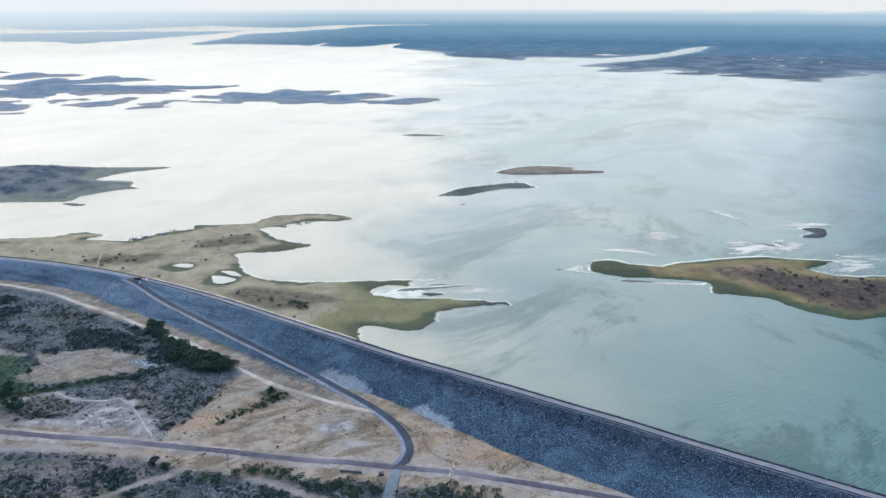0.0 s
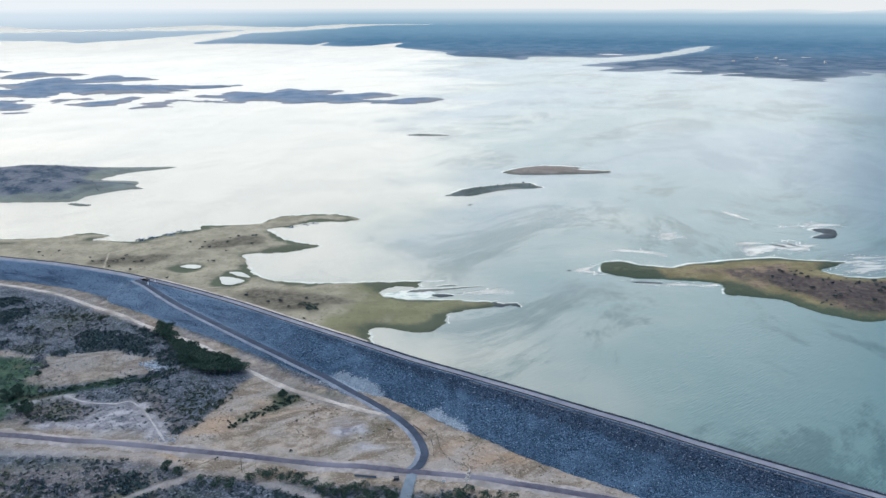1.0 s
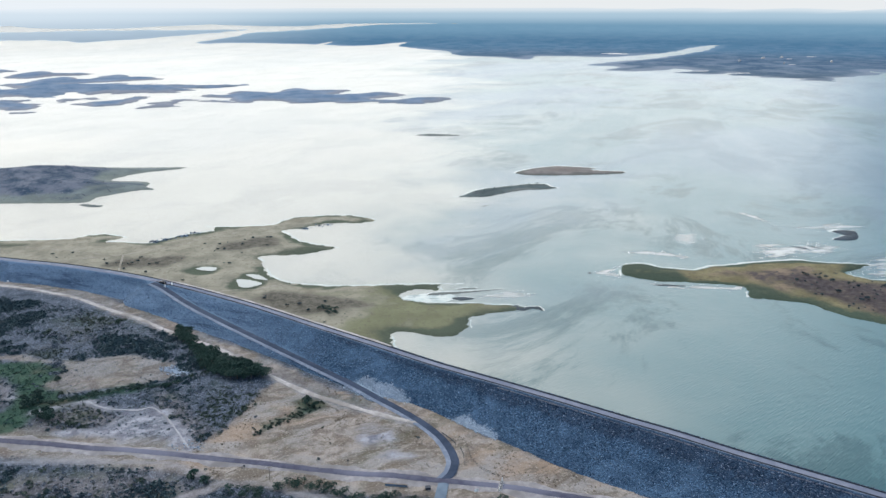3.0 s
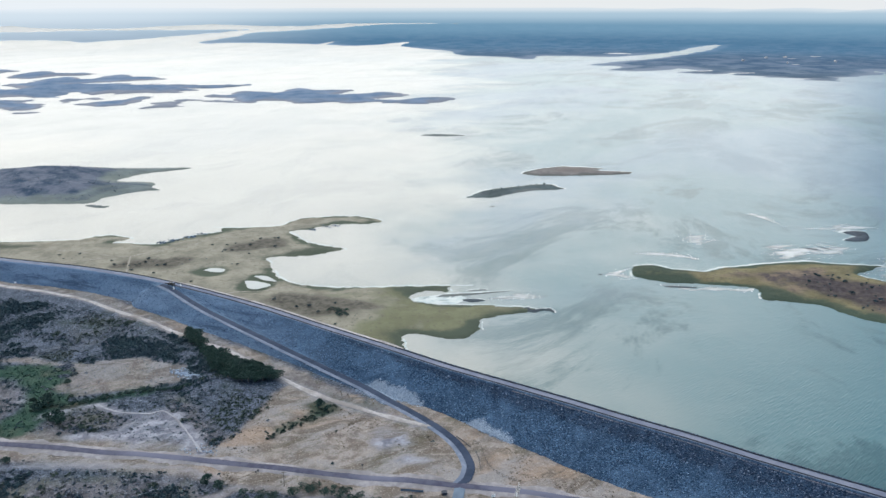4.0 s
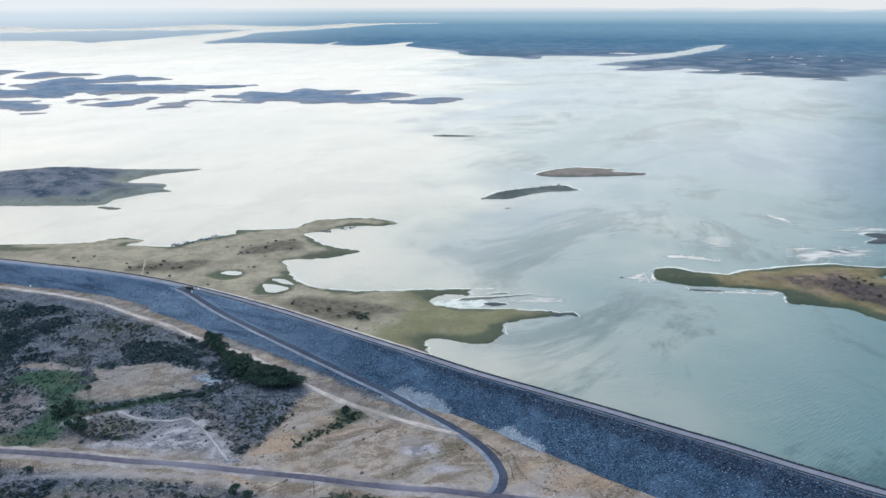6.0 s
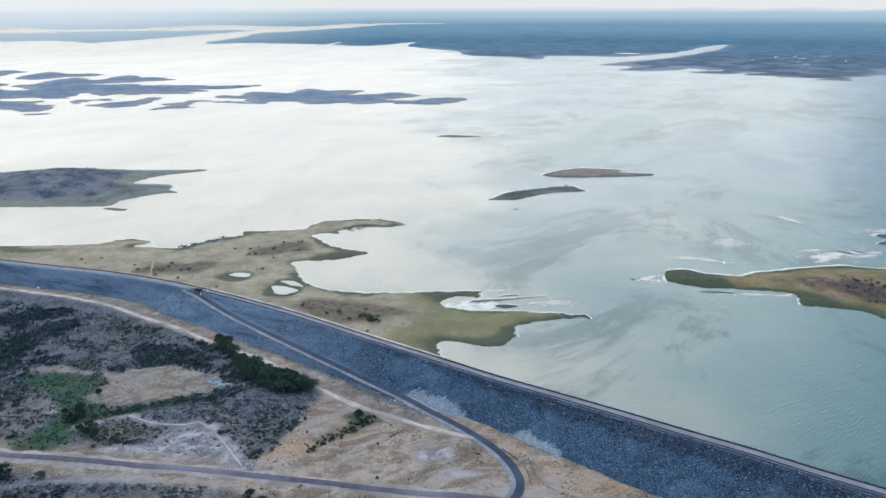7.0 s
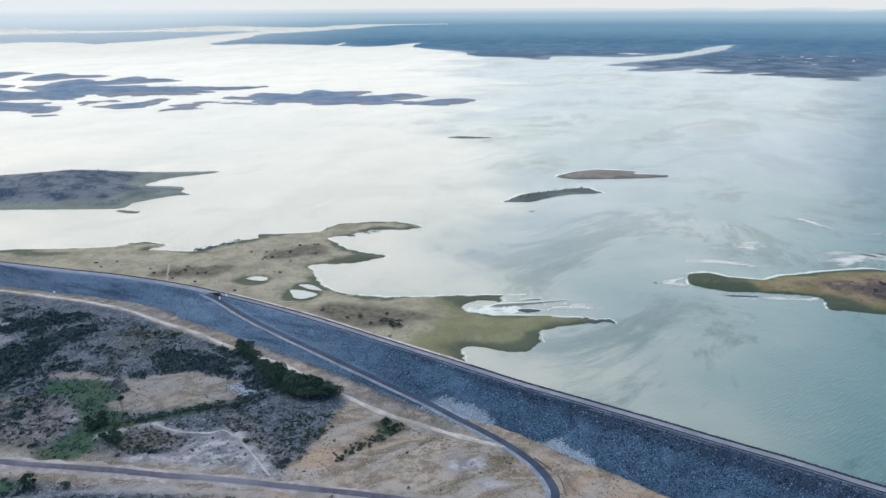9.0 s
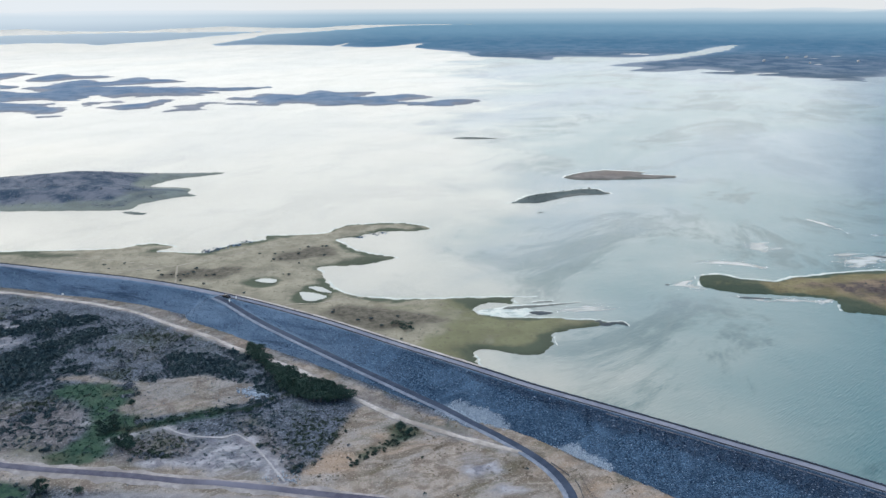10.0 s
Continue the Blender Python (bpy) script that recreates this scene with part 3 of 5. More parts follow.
def coarse_rock(pts, d):
    """Share of the coarse dark stone dumped along the top of the dry face, and of the riprap on the lake side."""
    wide = np.interp(pts[:, 0], (-120, -40, 20, 90), (0.0, 5.0, 8.5, 11.0))
    top = smooth((wide + 2.5 * fuzz(pts, 0.08, 4, 19.0) - d) / 3.5) * (d > 0) * smooth((pts[:, 0] + 120) / 60)
    return np.where(d < -4.4, smooth((pts[:, 0] + 125) / 50), top)


def build_dam():
    line = dam_near
    tan = np.gradient(line, axis=0)
    tan /= np.linalg.norm(tan, axis=1)[:, None]
    nor = np.column_stack([tan[:, 1], -tan[:, 0]])
    ds = np.concatenate([[-44, -30, -20, -14, -10, -8.4, -7.5, -6.4, -5.0, -4.3, -2.5, 0, 0.7], np.arange(1.6, 44, 1.4)])
    pts = (line[:, None, :] + nor[:, None, :] * ds[None, :, None]).reshape(-1, 2)
    dd = np.tile(ds, len(line))
    z = dam_z(pts, dd)
    rough = 0.25 * fuzz(pts, 0.25, 3, 2.0)
    z += np.where((dd > 1.5) | (dd < -4.8), rough, 0)
    z = np.maximum(z, np.where(dd > 0, ground_z(pts[:, 0], pts[:, 1]) - 1.6, -9))
    # coarse share, painted haze growing westward, fresh stone share
    rock = np.column_stack([coarse_rock(pts, dd), smooth((-60 - pts[:, 0]) / 90), smooth((fresh_rock(pts) + 0.8) / 2.0), np.ones(len(pts))])
    ob = mesh_object("dam_embankment", np.column_stack([pts, z]), grid_faces(len(line), len(ds))[:, ::-1], ROCKFILL, True, [("rock", "FLOAT_COLOR", rock)])
    return tagged(ob, "long curving embankment dam faced with blue-grey rockfill", "dam", kind="structure")


def ribbon(name, line, width, lift, mat, z=None, cols=5, wobble=0.0):
    """A road or track draped along a line."""
    line = np.asarray(line, float)
    t = np.gradient(line[:, :2], axis=0)
    t /= np.maximum(np.linalg.norm(t, axis=1), 1e-9)[:, None]
    n = np.column_stack([t[:, 1], -t[:, 0]])
    w = width / 2 * (1 + wobble * fuzz(line, 0.08, 3, 9.0))
    off = np.linspace(-1, 1, cols)
    pts = (line[:, None, :2] + n[:, None] * (w[:, None] * off)[..., None]).reshape(-1, 2)
    if z is None:
        zz = ground_z(pts[:, 0], pts[:, 1]) + 0.45 * fuzz(pts, 0.035, 4, 1.0) + 0.12 * fuzz(pts, 0.3, 2, 5.0) * 0
    else:
        zz = np.repeat(z, cols)
    crown = np.tile(0.09 * (1 - off**2) - (0.24 if cols > 5 else 0.0) * (np.abs(off) > 0.99), len(line))
    return mesh_object(name, np.column_stack([pts, zz + lift + crown]), grid_faces(len(line), cols)[:, ::-1], mat, True)


def build_roads():
    tagged(ribbon("road_shoulder", MAIN_ROAD, 8.4, 0.2, VERGE, None, 7, 0.6), "pale gravel shoulder under the country road", "road", kind="structure")
    tagged(ribbon("road", MAIN_ROAD, 3.3, 0.35, ROAD_TOP, None, 5, 0.06), "worn purplish-grey asphalt country road across the valley", "road", kind="structure")
    up = np.concatenate([CURVE[:-1], ramp_line])
    base = np.where(np.arange(len(up)) < len(CURVE), ground_z(up[:, 0], up[:, 1]) + 0.45 * fuzz(up, 0.035, 4, 1.0), up[:, 2])
    k = np.ones(9) / 9
    base = np.convolve(np.pad(base, 4, "edge"), k, "valid")
    along = np.gradient(up[:, :2], axis=0)
    along /= np.linalg.norm(along, axis=1)[:, None]
    edge = np.column_stack([up[:, :2] + np.column_stack([-along[:, 1], along[:, 0]]) * 2.35, up[:, 2]])
    tagged(ribbon("road_shoulder", edge, 2.3, 0.16, PALE_EDGE, base, 5, 0.22), "pale gravel shoulder on the outer edge of the ramp road", "road", kind="structure")
    tagged(ribbon("road", up, 3.3, 0.3, ASPHALT, base), "dark asphalt ramp road climbing the dam face", "road", kind="structure")
    tagged(ribbon("road", spline([(-18, 261), (-19.5, 250), (-20, 238), (-20, 200)], 2.0), 4.4, 0.3, CREST_ROAD, None, 5, 0.1), "short grey-blue side road at the junction", "road", kind="structure")
    tagged(ribbon("track", TRACK[TRACK[:, 0] > -420], 2.8, 0.16, GRAVEL, None, 5, 0.4), "pale gravel service track along the dam toe", "track", kind="structure")
    tagged(ribbon("footpath", FOOT, 1.0, 0.2, SAND_PATH, None, 3, 0.95), "pale sandy footpath winding through the scrub", "path", kind="structure")
    crest = dam_near
    tan = np.gradient(crest, axis=0)
    tan /= np.linalg.norm(tan, axis=1)[:, None]
    out = np.column_stack([tan[:, 1], -tan[:, 0]])
    flat = np.full(len(crest), CREST_Z)
    tagged(ribbon("crest_shoulder", crest - out * 2.5, 4.5, 0.05, PALE_EDGE, flat, 5, 0.12), "pale gravel shoulder along the dam crest", "road", kind="structure")
    tagged(ribbon("crest_road", crest - out * 2.65, 3.3, 0.10, CREST_ASPHALT, flat), "worn lilac-grey asphalt road along the dam crest", "road", kind="structure")
    tagged(ribbon("crest_verge", (crest + out * 0.9)[crest[:, 0] > 5], 0.9, -0.1, VERGE_EARTH, flat[crest[:, 0] > 5] - 0.3, 3, 0.9), "thin strip of brown earth below the crest rail", "verge", kind="structure")
    bank = (crest - out * 6.6)[(crest[:, 0] > -200) & (crest[:, 0] < -48)]
    tagged(ribbon("bank_path", bank, 1.8, 0.15, GRAVEL, np.full(len(bank), CREST_Z - 0.25), 3, 0.4), "pale sandy ledge along the lake side of the crest", "path", kind="structure")


def land(name, label, outline, spacing, high, reach, mat, category="island", rough=None, flat=(), rim=0.0, bare=(), hills=(), damp=()):
    """Low land standing out of the water: its outline is smoothed and frayed, and it climbs inland."""
    line = spline(outline, spacing * 0.6, True)
    size = spacing * (rough or 0.9)
    jx = fuzz(line, 0.35 / spacing, 4, 11.0)
    jy = fuzz(line, 0.35 / spacing, 4, 23.0)
    line = line + np.column_stack([jx, jy]) * size * 0.55
    # glint along the waterline painted as a pale ring, widest on the far side
    if rim:
        t = np.roll(line, -1, 0) - np.roll(line, 1, 0)
        t /= np.maximum(np.linalg.norm(t, axis=1), 1e-9)[:, None]
        area = np.sum(line[:, 0] * np.roll(line[:, 1], -1) - np.roll(line[:, 0], -1) * line[:, 1])
        n = np.column_stack([t[:, 1], -t[:, 0]]) * (1 if area > 0 else -1)
        w = rim * np.clip(0.9 * n[:, 1] + 1.0 * fuzz(line, 0.06, 4, 41.0), 0.0, 2.0)
        ring = np.concatenate([np.column_stack([line - n * np.clip(w * 3, 0, 1.0)[:, None], np.full(len(line), 0.03)]), np.column_stack([line + n * w[:, None], np.full(len(line), 0.03)])])
        k = np.arange(len(line))
        k2 = (k + 1) % len(line)
        tagged(mesh_object("shallows", ring, np.column_stack([k, k2, k2 + len(line), k + len(line)]), GLINT_WATER), "painted pale glint along the waterline", "water", kind="structure")
    lo, hi = line.min(0), line.max(0)
    gx, gy = np.meshgrid(np.arange(lo[0], hi[0], spacing), np.arange(lo[1], hi[1], spacing * 0.87))
    gx[::2] += spacing / 2
    g = np.column_stack([gx.ravel(), gy.ravel()])
    g = g + np.random.default_rng(4).uniform(-0.25, 0.25, g.shape) * spacing
    g = g[signed(g, line) > spacing * 0.45] if len(g) else g
    co = [Vector(p) for p in line] + [Vector(p) for p in g]
    n = len(line)
    v, _, f, *_ = geometry.delaunay_2d_cdt(co, [(i, (i + 1) % n) for i in range(n)], [], 1, 1e-3)
    v = np.array([tuple(p) for p in v])
    d, _ = nearest(v, line, True)
    z = high * (1 - np.exp(-d / reach)) * (1 + 0.45 * fuzz(v, 0.5 / reach / 4, 4, 2.0)) + 0.25 * smooth(d / spacing) * fuzz(v, 0.3, 2, 4.0)
    for cx, cy, up, rx, ry in hills:
        z += up * smooth(d / 25) * np.exp(-(((v[:, 0] - cx) / rx) ** 2) - ((v[:, 1] - cy) / ry) ** 2) * (1 + 0.2 * fuzz(v, 0.03, 4, 6.0))
    z = np.maximum(z, 0.0) - 0.6 * (d < 0.01) + 0.12
    for cx, cy, rad in flat:
        q = np.hypot(v[:, 0] - cx, v[:, 1] - cy)
        z = np.where(q < rad * 2.2, np.minimum(z, 0.35 + 1.2 * smooth((q - rad) / rad)), z)
    shore = d
    for cx, cy, rad in flat:
        shore = np.minimum(shore, np.maximum(0, np.hypot(v[:, 0] - cx, v[:, 1] - cy) - rad * 0.8) * 1.4)
    worn = np.zeros(len(v))
    for poly in bare:
        worn = np.maximum(worn, smooth((signed(v, spline(poly, 4.0, True)) + 5 * fuzz(v, 0.06, 4, 3.0) + 5) / 10))
    wet = np.zeros(len(v))
    for poly in damp:
        wet = np.maximum(wet, smooth((signed(v, spline(poly, 4.0, True)) + 4 * fuzz(v, 0.08, 4, 8.0) + 5) / 10))
    z = z + rise(np.hypot(v[:, 0], v[:, 1]))
    ob = mesh_object(name, np.column_stack([v, z]), f, mat, True, [("inland", "FLOAT", shore), ("bare", "FLOAT", worn), ("damp", "FLOAT", wet)])
    ob.data.flip_normals() if ob.data.polygons[0].normal.z < 0 else None
    return tagged(ob, label, category, kind="structure")


def soft_patch(outline, label, spacing=1.6):
    """A sheet of pale water that thins out ragged towards its edge."""
    line = spline(outline, spacing, True)
    lo, hi = line.min(0), line.max(0)
    gx, gy = np.meshgrid(np.arange(lo[0], hi[0], spacing), np.arange(lo[1], hi[1], spacing))
    g = np.column_stack([gx.ravel(), gy.ravel()])
    g = g[signed(g, line) > spacing * 0.5]
    n = len(line)
    v, _, f, *_ = geometry.delaunay_2d_cdt([Vector(p) for p in line] + [Vector(p) for p in g], [(i, (i + 1) % n) for i in range(n)], [], 1, 1e-3)
    v = np.array([tuple(p) for p in v])
    d, _ = nearest(v, line, True)
    ob = mesh_object("shallows", np.column_stack([v, np.full(len(v), 0.02)]), f, PALE_VEIL, True, [("inland", "FLOAT", d / max(d.max(), 0.1))])
    return tagged(ob, label, "water", kind="structure")


PONDS = [
    [(-186, 501), (-181, 505), (-172, 502), (-174, 496), (-182, 498)],
    [(-153, 479), (-144, 478), (-135, 472), (-140, 465), (-147, 465)],
    [(-149, 488), (-142, 489), (-133, 479), (-140, 480)],
]


def build_lands():
    flat = [(-179, 500, 9), (-144, 472, 11), (-141, 484, 9)]
    shore = [(-428, 568), (-345, 570), (-319, 572), (-304, 576), (-286, 587), (-264, 576), (-273, 567), (-259, 565), (-240, 562), (-235, 571), (-222, 584), (-203, 597), (-212, 609), (-204, 607), (-161, 613), (-151, 631), (-138, 639), (-105, 644), (-84, 637), (-74, 626), (-86, 617), (-114, 615), (-131, 601), (-146, 596), (-141, 588), (-124, 566), (-97, 551), (-106, 541), (-121, 532), (-149, 529)]
    shore += [(-145, 520), (-139, 504), (-130, 486), (-117, 476), (-90, 470), (-71, 471), (-39.1, 473.4), (-21.2, 473.4), (-5.5, 474.0), (-16.9, 470.9), (-20.3, 467.4), (-18.7, 461.9), (-23.3, 459.5), (-33.7, 461.9), (-39.8, 459.0), (-44.0, 453.3), (-41.8, 447.7), (-36, 445), (-29, 441), (-12, 441), (23, 437), (40, 430), (29, 428), (6, 420), (-3, 414), (-3, 402), (-12, 391), (-23, 389), (-39, 396), (-46, 392), (-44, 382)]
    shore += [(-45, 362), (-87, 388), (-126, 416), (-168, 442), (-212, 466), (-257, 484), (-302, 497), (-352, 511), (-450, 537), (-620, 582), (-560, 600)]
    land("shore_land", "tan and olive grass shore with spits behind the dam", shore, 3.0, 3.0, 40, LAND_TAN, "shore", flat=flat, rim=0.5, damp=[[(-60, 396), (-47, 402), (-37, 398), (-20, 394), (-9, 400), (-10, 416), (2, 426), (30, 433), (44, 432), (30, 424), (6, 416), (2, 400), (-10, 384), (-24, 384), (-40, 391), (-50, 384)], [(-150, 530), (-122, 534), (-104, 542), (-94, 551), (-108, 556), (-128, 548)], [(-60, 468), (-42, 474), (-20, 470), (-40, 456), (-50, 452)], [(-374, 557), (-365, 560), (-345, 558), (-331, 555), (-334, 549), (-348, 546), (-364, 549)]], bare=[[(-134, 443), (-124, 456), (-109, 456), (-93, 448), (-74, 443), (-59, 433), (-75, 426), (-94, 420), (-112, 424)], [(-186, 548), (-160, 573), (-147, 573), (-146, 551), (-173, 539)], [(-222, 500), (-200, 512), (-205, 524), (-240, 520), (-250, 505)]])
    land("sandbar", "narrow wet mud bar off the spit", [(-30.2, 454.2), (-21.6, 458.1), (-5.9, 460.0), (17.2, 464.4), (18.0, 462.5), (-0.8, 457.1), (-18.3, 452.8), (-28.5, 452.4)], 1.2, 0.5, 4, LAND_DARK, "sandbar", 0.5, rim=0.8)
    land("sandbar", "dark broken mud bar at the tip of the spit", [(21.8, 434.4), (26.1, 437.4), (27.5, 433.1), (34.0, 434.4), (38.8, 434.0), (40.4, 427.1), (33.4, 430.1), (29.7, 427.1), (24.2, 428.4)], 1.0, 0.6, 4, LAND_ROCK, "sandbar", 0.8, rim=0.8)
    land("sandbar", "short mud bar in the cove", [(-10.6, 463.9), (-5.6, 465.9), (2.4, 466.4), (2.2, 463.9), (-9.2, 462.4)], 1.0, 0.4, 4, LAND_DARK, "sandbar", 0.5, rim=0.8)
    # mirror brightness of the cove water painted as a pale sheet
    cove = spline([(-43.0, 447.7), (-38.8, 453.3), (-32.0, 454.2), (-21.7, 454.3), (-12.2, 453.3), (-13.5, 443.2), (-21.9, 440.9), (-32.0, 442.2), (-39.5, 444.0)], 1.0, True)
    cove = cove + np.column_stack([fuzz(cove, 0.15, 4, 1.0), fuzz(cove, 0.15, 4, 5.0)]) * 2.0
    tagged(mesh_object("shallows", np.column_stack([cove, np.full(len(cove), 0.016)]), [range(len(cove))], GLINT_WATER), "pale shallows in the cove with painted mirror shine", "water", kind="structure")
    land("sandbar", "small dark green mud islet off the spit", [(-14.2, 447.7), (-9.8, 450.1), (-0.5, 448.7), (0.3, 445.9), (-6.8, 443.2), (-10.9, 444.5)], 1.0, 0.8, 4, LAND_ROCK, "sandbar", 0.5, rim=0.6)
    land("island", "long olive island with green rim and brown scrub top", [(101, 503), (106, 513), (120, 514), (128, 507), (150, 501), (164, 508), (202, 518), (228, 522), (245, 517), (264, 514), (277, 512), (270, 507), (256, 497), (250, 494), (260, 482), (277, 479), (291, 480), (340, 470), (345, 440), (291, 430), (257, 410), (238, 405), (229, 406), (212, 418), (204, 429), (201, 437), (180, 444), (170, 446), (168, 452), (171, 464), (167, 469), (136, 475), (118, 478), (100, 490)], 2.6, 5.5, 30, LAND_ISLE, rim=1.5, damp=[[(92, 484), (100, 518), (124, 518), (136, 506), (140, 488), (134, 474)], [(252, 500), (262, 518), (282, 516), (270, 504), (256, 492)], [(164, 446), (170, 470), (184, 466), (200, 446), (206, 430)]], bare=[[(194, 476), (211, 486), (226, 476), (240, 470), (259, 466), (290, 466), (322, 460), (318, 436), (280, 425), (252, 414), (236, 414), (228, 427), (217, 437), (210, 449), (203, 461)]])
    land("islet", "small dark rocky islet in pale shallows", [(278, 571), (284, 577), (292, 583), (287, 593), (294, 597), (306, 596), (305, 584), (296, 570), (285, 568)], 1.6, 2.0, 8, LAND_ROCK, "islet", rim=1.4)
    land("island", "dark scrub island with low pale shore", [(-10, 709), (-3, 713), (7, 730), (21, 744), (50, 756), (68, 764), (82, 764), (89, 752), (93, 744), (82, 739), (62, 737), (42, 725), (23, 709), (4, 707)], 2.5, 4.0, 14, LAND_DARK, rim=1.6)
    land("island", "bare brown-grey low island", [(56, 818), (74, 839), (101, 854), (114, 855), (148, 843), (143, 833), (177, 824), (168, 812), (131, 806), (83, 803), (65, 807)], 2.8, 3.0, 22, LAND_BARE, rim=1.8)
    land("island", "small thin dark island far out", [(-61, 1070), (-38, 1082), (-18, 1077), (6, 1069), (-18, 1060), (-37, 1060)], 3.0, 2.0, 10, LAND_DARK, rim=2.0)
    land("islet", "tiny rock islet", [(13, 674), (19, 678), (22, 676), (16, 672)], 1.5, 0.6, 4, LAND_DARK, "islet")
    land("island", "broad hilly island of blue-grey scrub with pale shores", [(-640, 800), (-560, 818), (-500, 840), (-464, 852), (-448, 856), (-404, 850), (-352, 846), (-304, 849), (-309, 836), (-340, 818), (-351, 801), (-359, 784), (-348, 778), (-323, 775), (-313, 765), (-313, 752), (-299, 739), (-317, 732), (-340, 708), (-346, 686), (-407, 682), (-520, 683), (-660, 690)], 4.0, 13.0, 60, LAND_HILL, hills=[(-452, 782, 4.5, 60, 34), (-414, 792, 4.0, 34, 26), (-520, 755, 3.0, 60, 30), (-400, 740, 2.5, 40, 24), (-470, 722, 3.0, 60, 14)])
    land("islet", "small low mud islet", [(-348, 678), (-342, 682), (-323, 676), (-326, 669), (-339, 672)], 2.0, 0.8, 6, LAND_DARK, "islet")
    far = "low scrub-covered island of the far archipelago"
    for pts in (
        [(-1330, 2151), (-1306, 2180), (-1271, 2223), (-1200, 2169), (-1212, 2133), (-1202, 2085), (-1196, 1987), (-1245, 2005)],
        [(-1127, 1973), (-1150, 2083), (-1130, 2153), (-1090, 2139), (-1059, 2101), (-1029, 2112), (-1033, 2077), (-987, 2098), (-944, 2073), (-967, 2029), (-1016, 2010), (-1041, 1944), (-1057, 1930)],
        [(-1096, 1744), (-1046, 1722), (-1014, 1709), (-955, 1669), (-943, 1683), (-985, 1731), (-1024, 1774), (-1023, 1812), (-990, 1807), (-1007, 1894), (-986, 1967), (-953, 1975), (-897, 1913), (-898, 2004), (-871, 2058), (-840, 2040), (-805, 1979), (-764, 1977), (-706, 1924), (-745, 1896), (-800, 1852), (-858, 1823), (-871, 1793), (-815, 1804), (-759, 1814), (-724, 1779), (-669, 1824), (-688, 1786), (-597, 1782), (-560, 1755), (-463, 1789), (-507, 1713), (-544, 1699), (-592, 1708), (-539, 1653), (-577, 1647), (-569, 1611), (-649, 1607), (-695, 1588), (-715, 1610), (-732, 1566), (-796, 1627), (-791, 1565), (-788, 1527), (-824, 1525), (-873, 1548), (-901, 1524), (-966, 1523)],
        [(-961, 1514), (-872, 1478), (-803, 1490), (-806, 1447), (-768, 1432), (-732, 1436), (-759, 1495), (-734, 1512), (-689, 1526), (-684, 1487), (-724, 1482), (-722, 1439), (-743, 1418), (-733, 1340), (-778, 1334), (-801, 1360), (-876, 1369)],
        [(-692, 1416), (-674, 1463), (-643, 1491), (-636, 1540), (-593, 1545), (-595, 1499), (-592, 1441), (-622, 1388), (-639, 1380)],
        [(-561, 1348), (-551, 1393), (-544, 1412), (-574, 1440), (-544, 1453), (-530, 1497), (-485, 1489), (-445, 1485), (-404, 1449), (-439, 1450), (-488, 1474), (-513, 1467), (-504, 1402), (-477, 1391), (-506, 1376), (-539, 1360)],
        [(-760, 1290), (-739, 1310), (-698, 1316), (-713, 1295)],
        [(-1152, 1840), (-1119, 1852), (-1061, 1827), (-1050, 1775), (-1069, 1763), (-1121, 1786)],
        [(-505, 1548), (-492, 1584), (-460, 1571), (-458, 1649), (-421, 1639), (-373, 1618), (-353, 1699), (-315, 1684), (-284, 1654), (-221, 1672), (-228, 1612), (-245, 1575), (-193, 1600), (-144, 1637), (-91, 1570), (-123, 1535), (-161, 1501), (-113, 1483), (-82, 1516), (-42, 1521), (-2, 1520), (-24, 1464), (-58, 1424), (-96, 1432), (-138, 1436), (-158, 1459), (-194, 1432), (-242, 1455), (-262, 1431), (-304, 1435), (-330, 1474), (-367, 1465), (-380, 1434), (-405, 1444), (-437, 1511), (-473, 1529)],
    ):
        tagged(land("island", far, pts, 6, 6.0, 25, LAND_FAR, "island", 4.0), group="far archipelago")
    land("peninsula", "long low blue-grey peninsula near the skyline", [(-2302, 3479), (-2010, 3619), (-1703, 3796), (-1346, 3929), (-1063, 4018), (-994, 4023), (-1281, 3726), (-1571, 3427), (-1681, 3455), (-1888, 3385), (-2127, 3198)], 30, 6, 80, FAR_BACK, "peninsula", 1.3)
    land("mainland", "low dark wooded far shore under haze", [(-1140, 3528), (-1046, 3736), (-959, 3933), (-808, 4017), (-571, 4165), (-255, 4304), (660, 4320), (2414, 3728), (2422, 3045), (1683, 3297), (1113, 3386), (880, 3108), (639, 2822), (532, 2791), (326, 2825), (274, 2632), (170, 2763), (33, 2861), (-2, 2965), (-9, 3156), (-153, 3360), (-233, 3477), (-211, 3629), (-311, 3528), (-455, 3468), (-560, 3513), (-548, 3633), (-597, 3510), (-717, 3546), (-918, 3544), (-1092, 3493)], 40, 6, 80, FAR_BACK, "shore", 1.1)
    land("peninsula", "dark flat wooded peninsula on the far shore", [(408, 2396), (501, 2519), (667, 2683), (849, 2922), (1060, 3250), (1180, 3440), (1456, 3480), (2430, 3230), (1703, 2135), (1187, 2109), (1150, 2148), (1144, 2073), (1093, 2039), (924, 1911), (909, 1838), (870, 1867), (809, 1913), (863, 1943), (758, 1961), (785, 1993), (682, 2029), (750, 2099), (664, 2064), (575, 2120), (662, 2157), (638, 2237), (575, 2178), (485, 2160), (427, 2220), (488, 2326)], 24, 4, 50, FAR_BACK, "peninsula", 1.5)
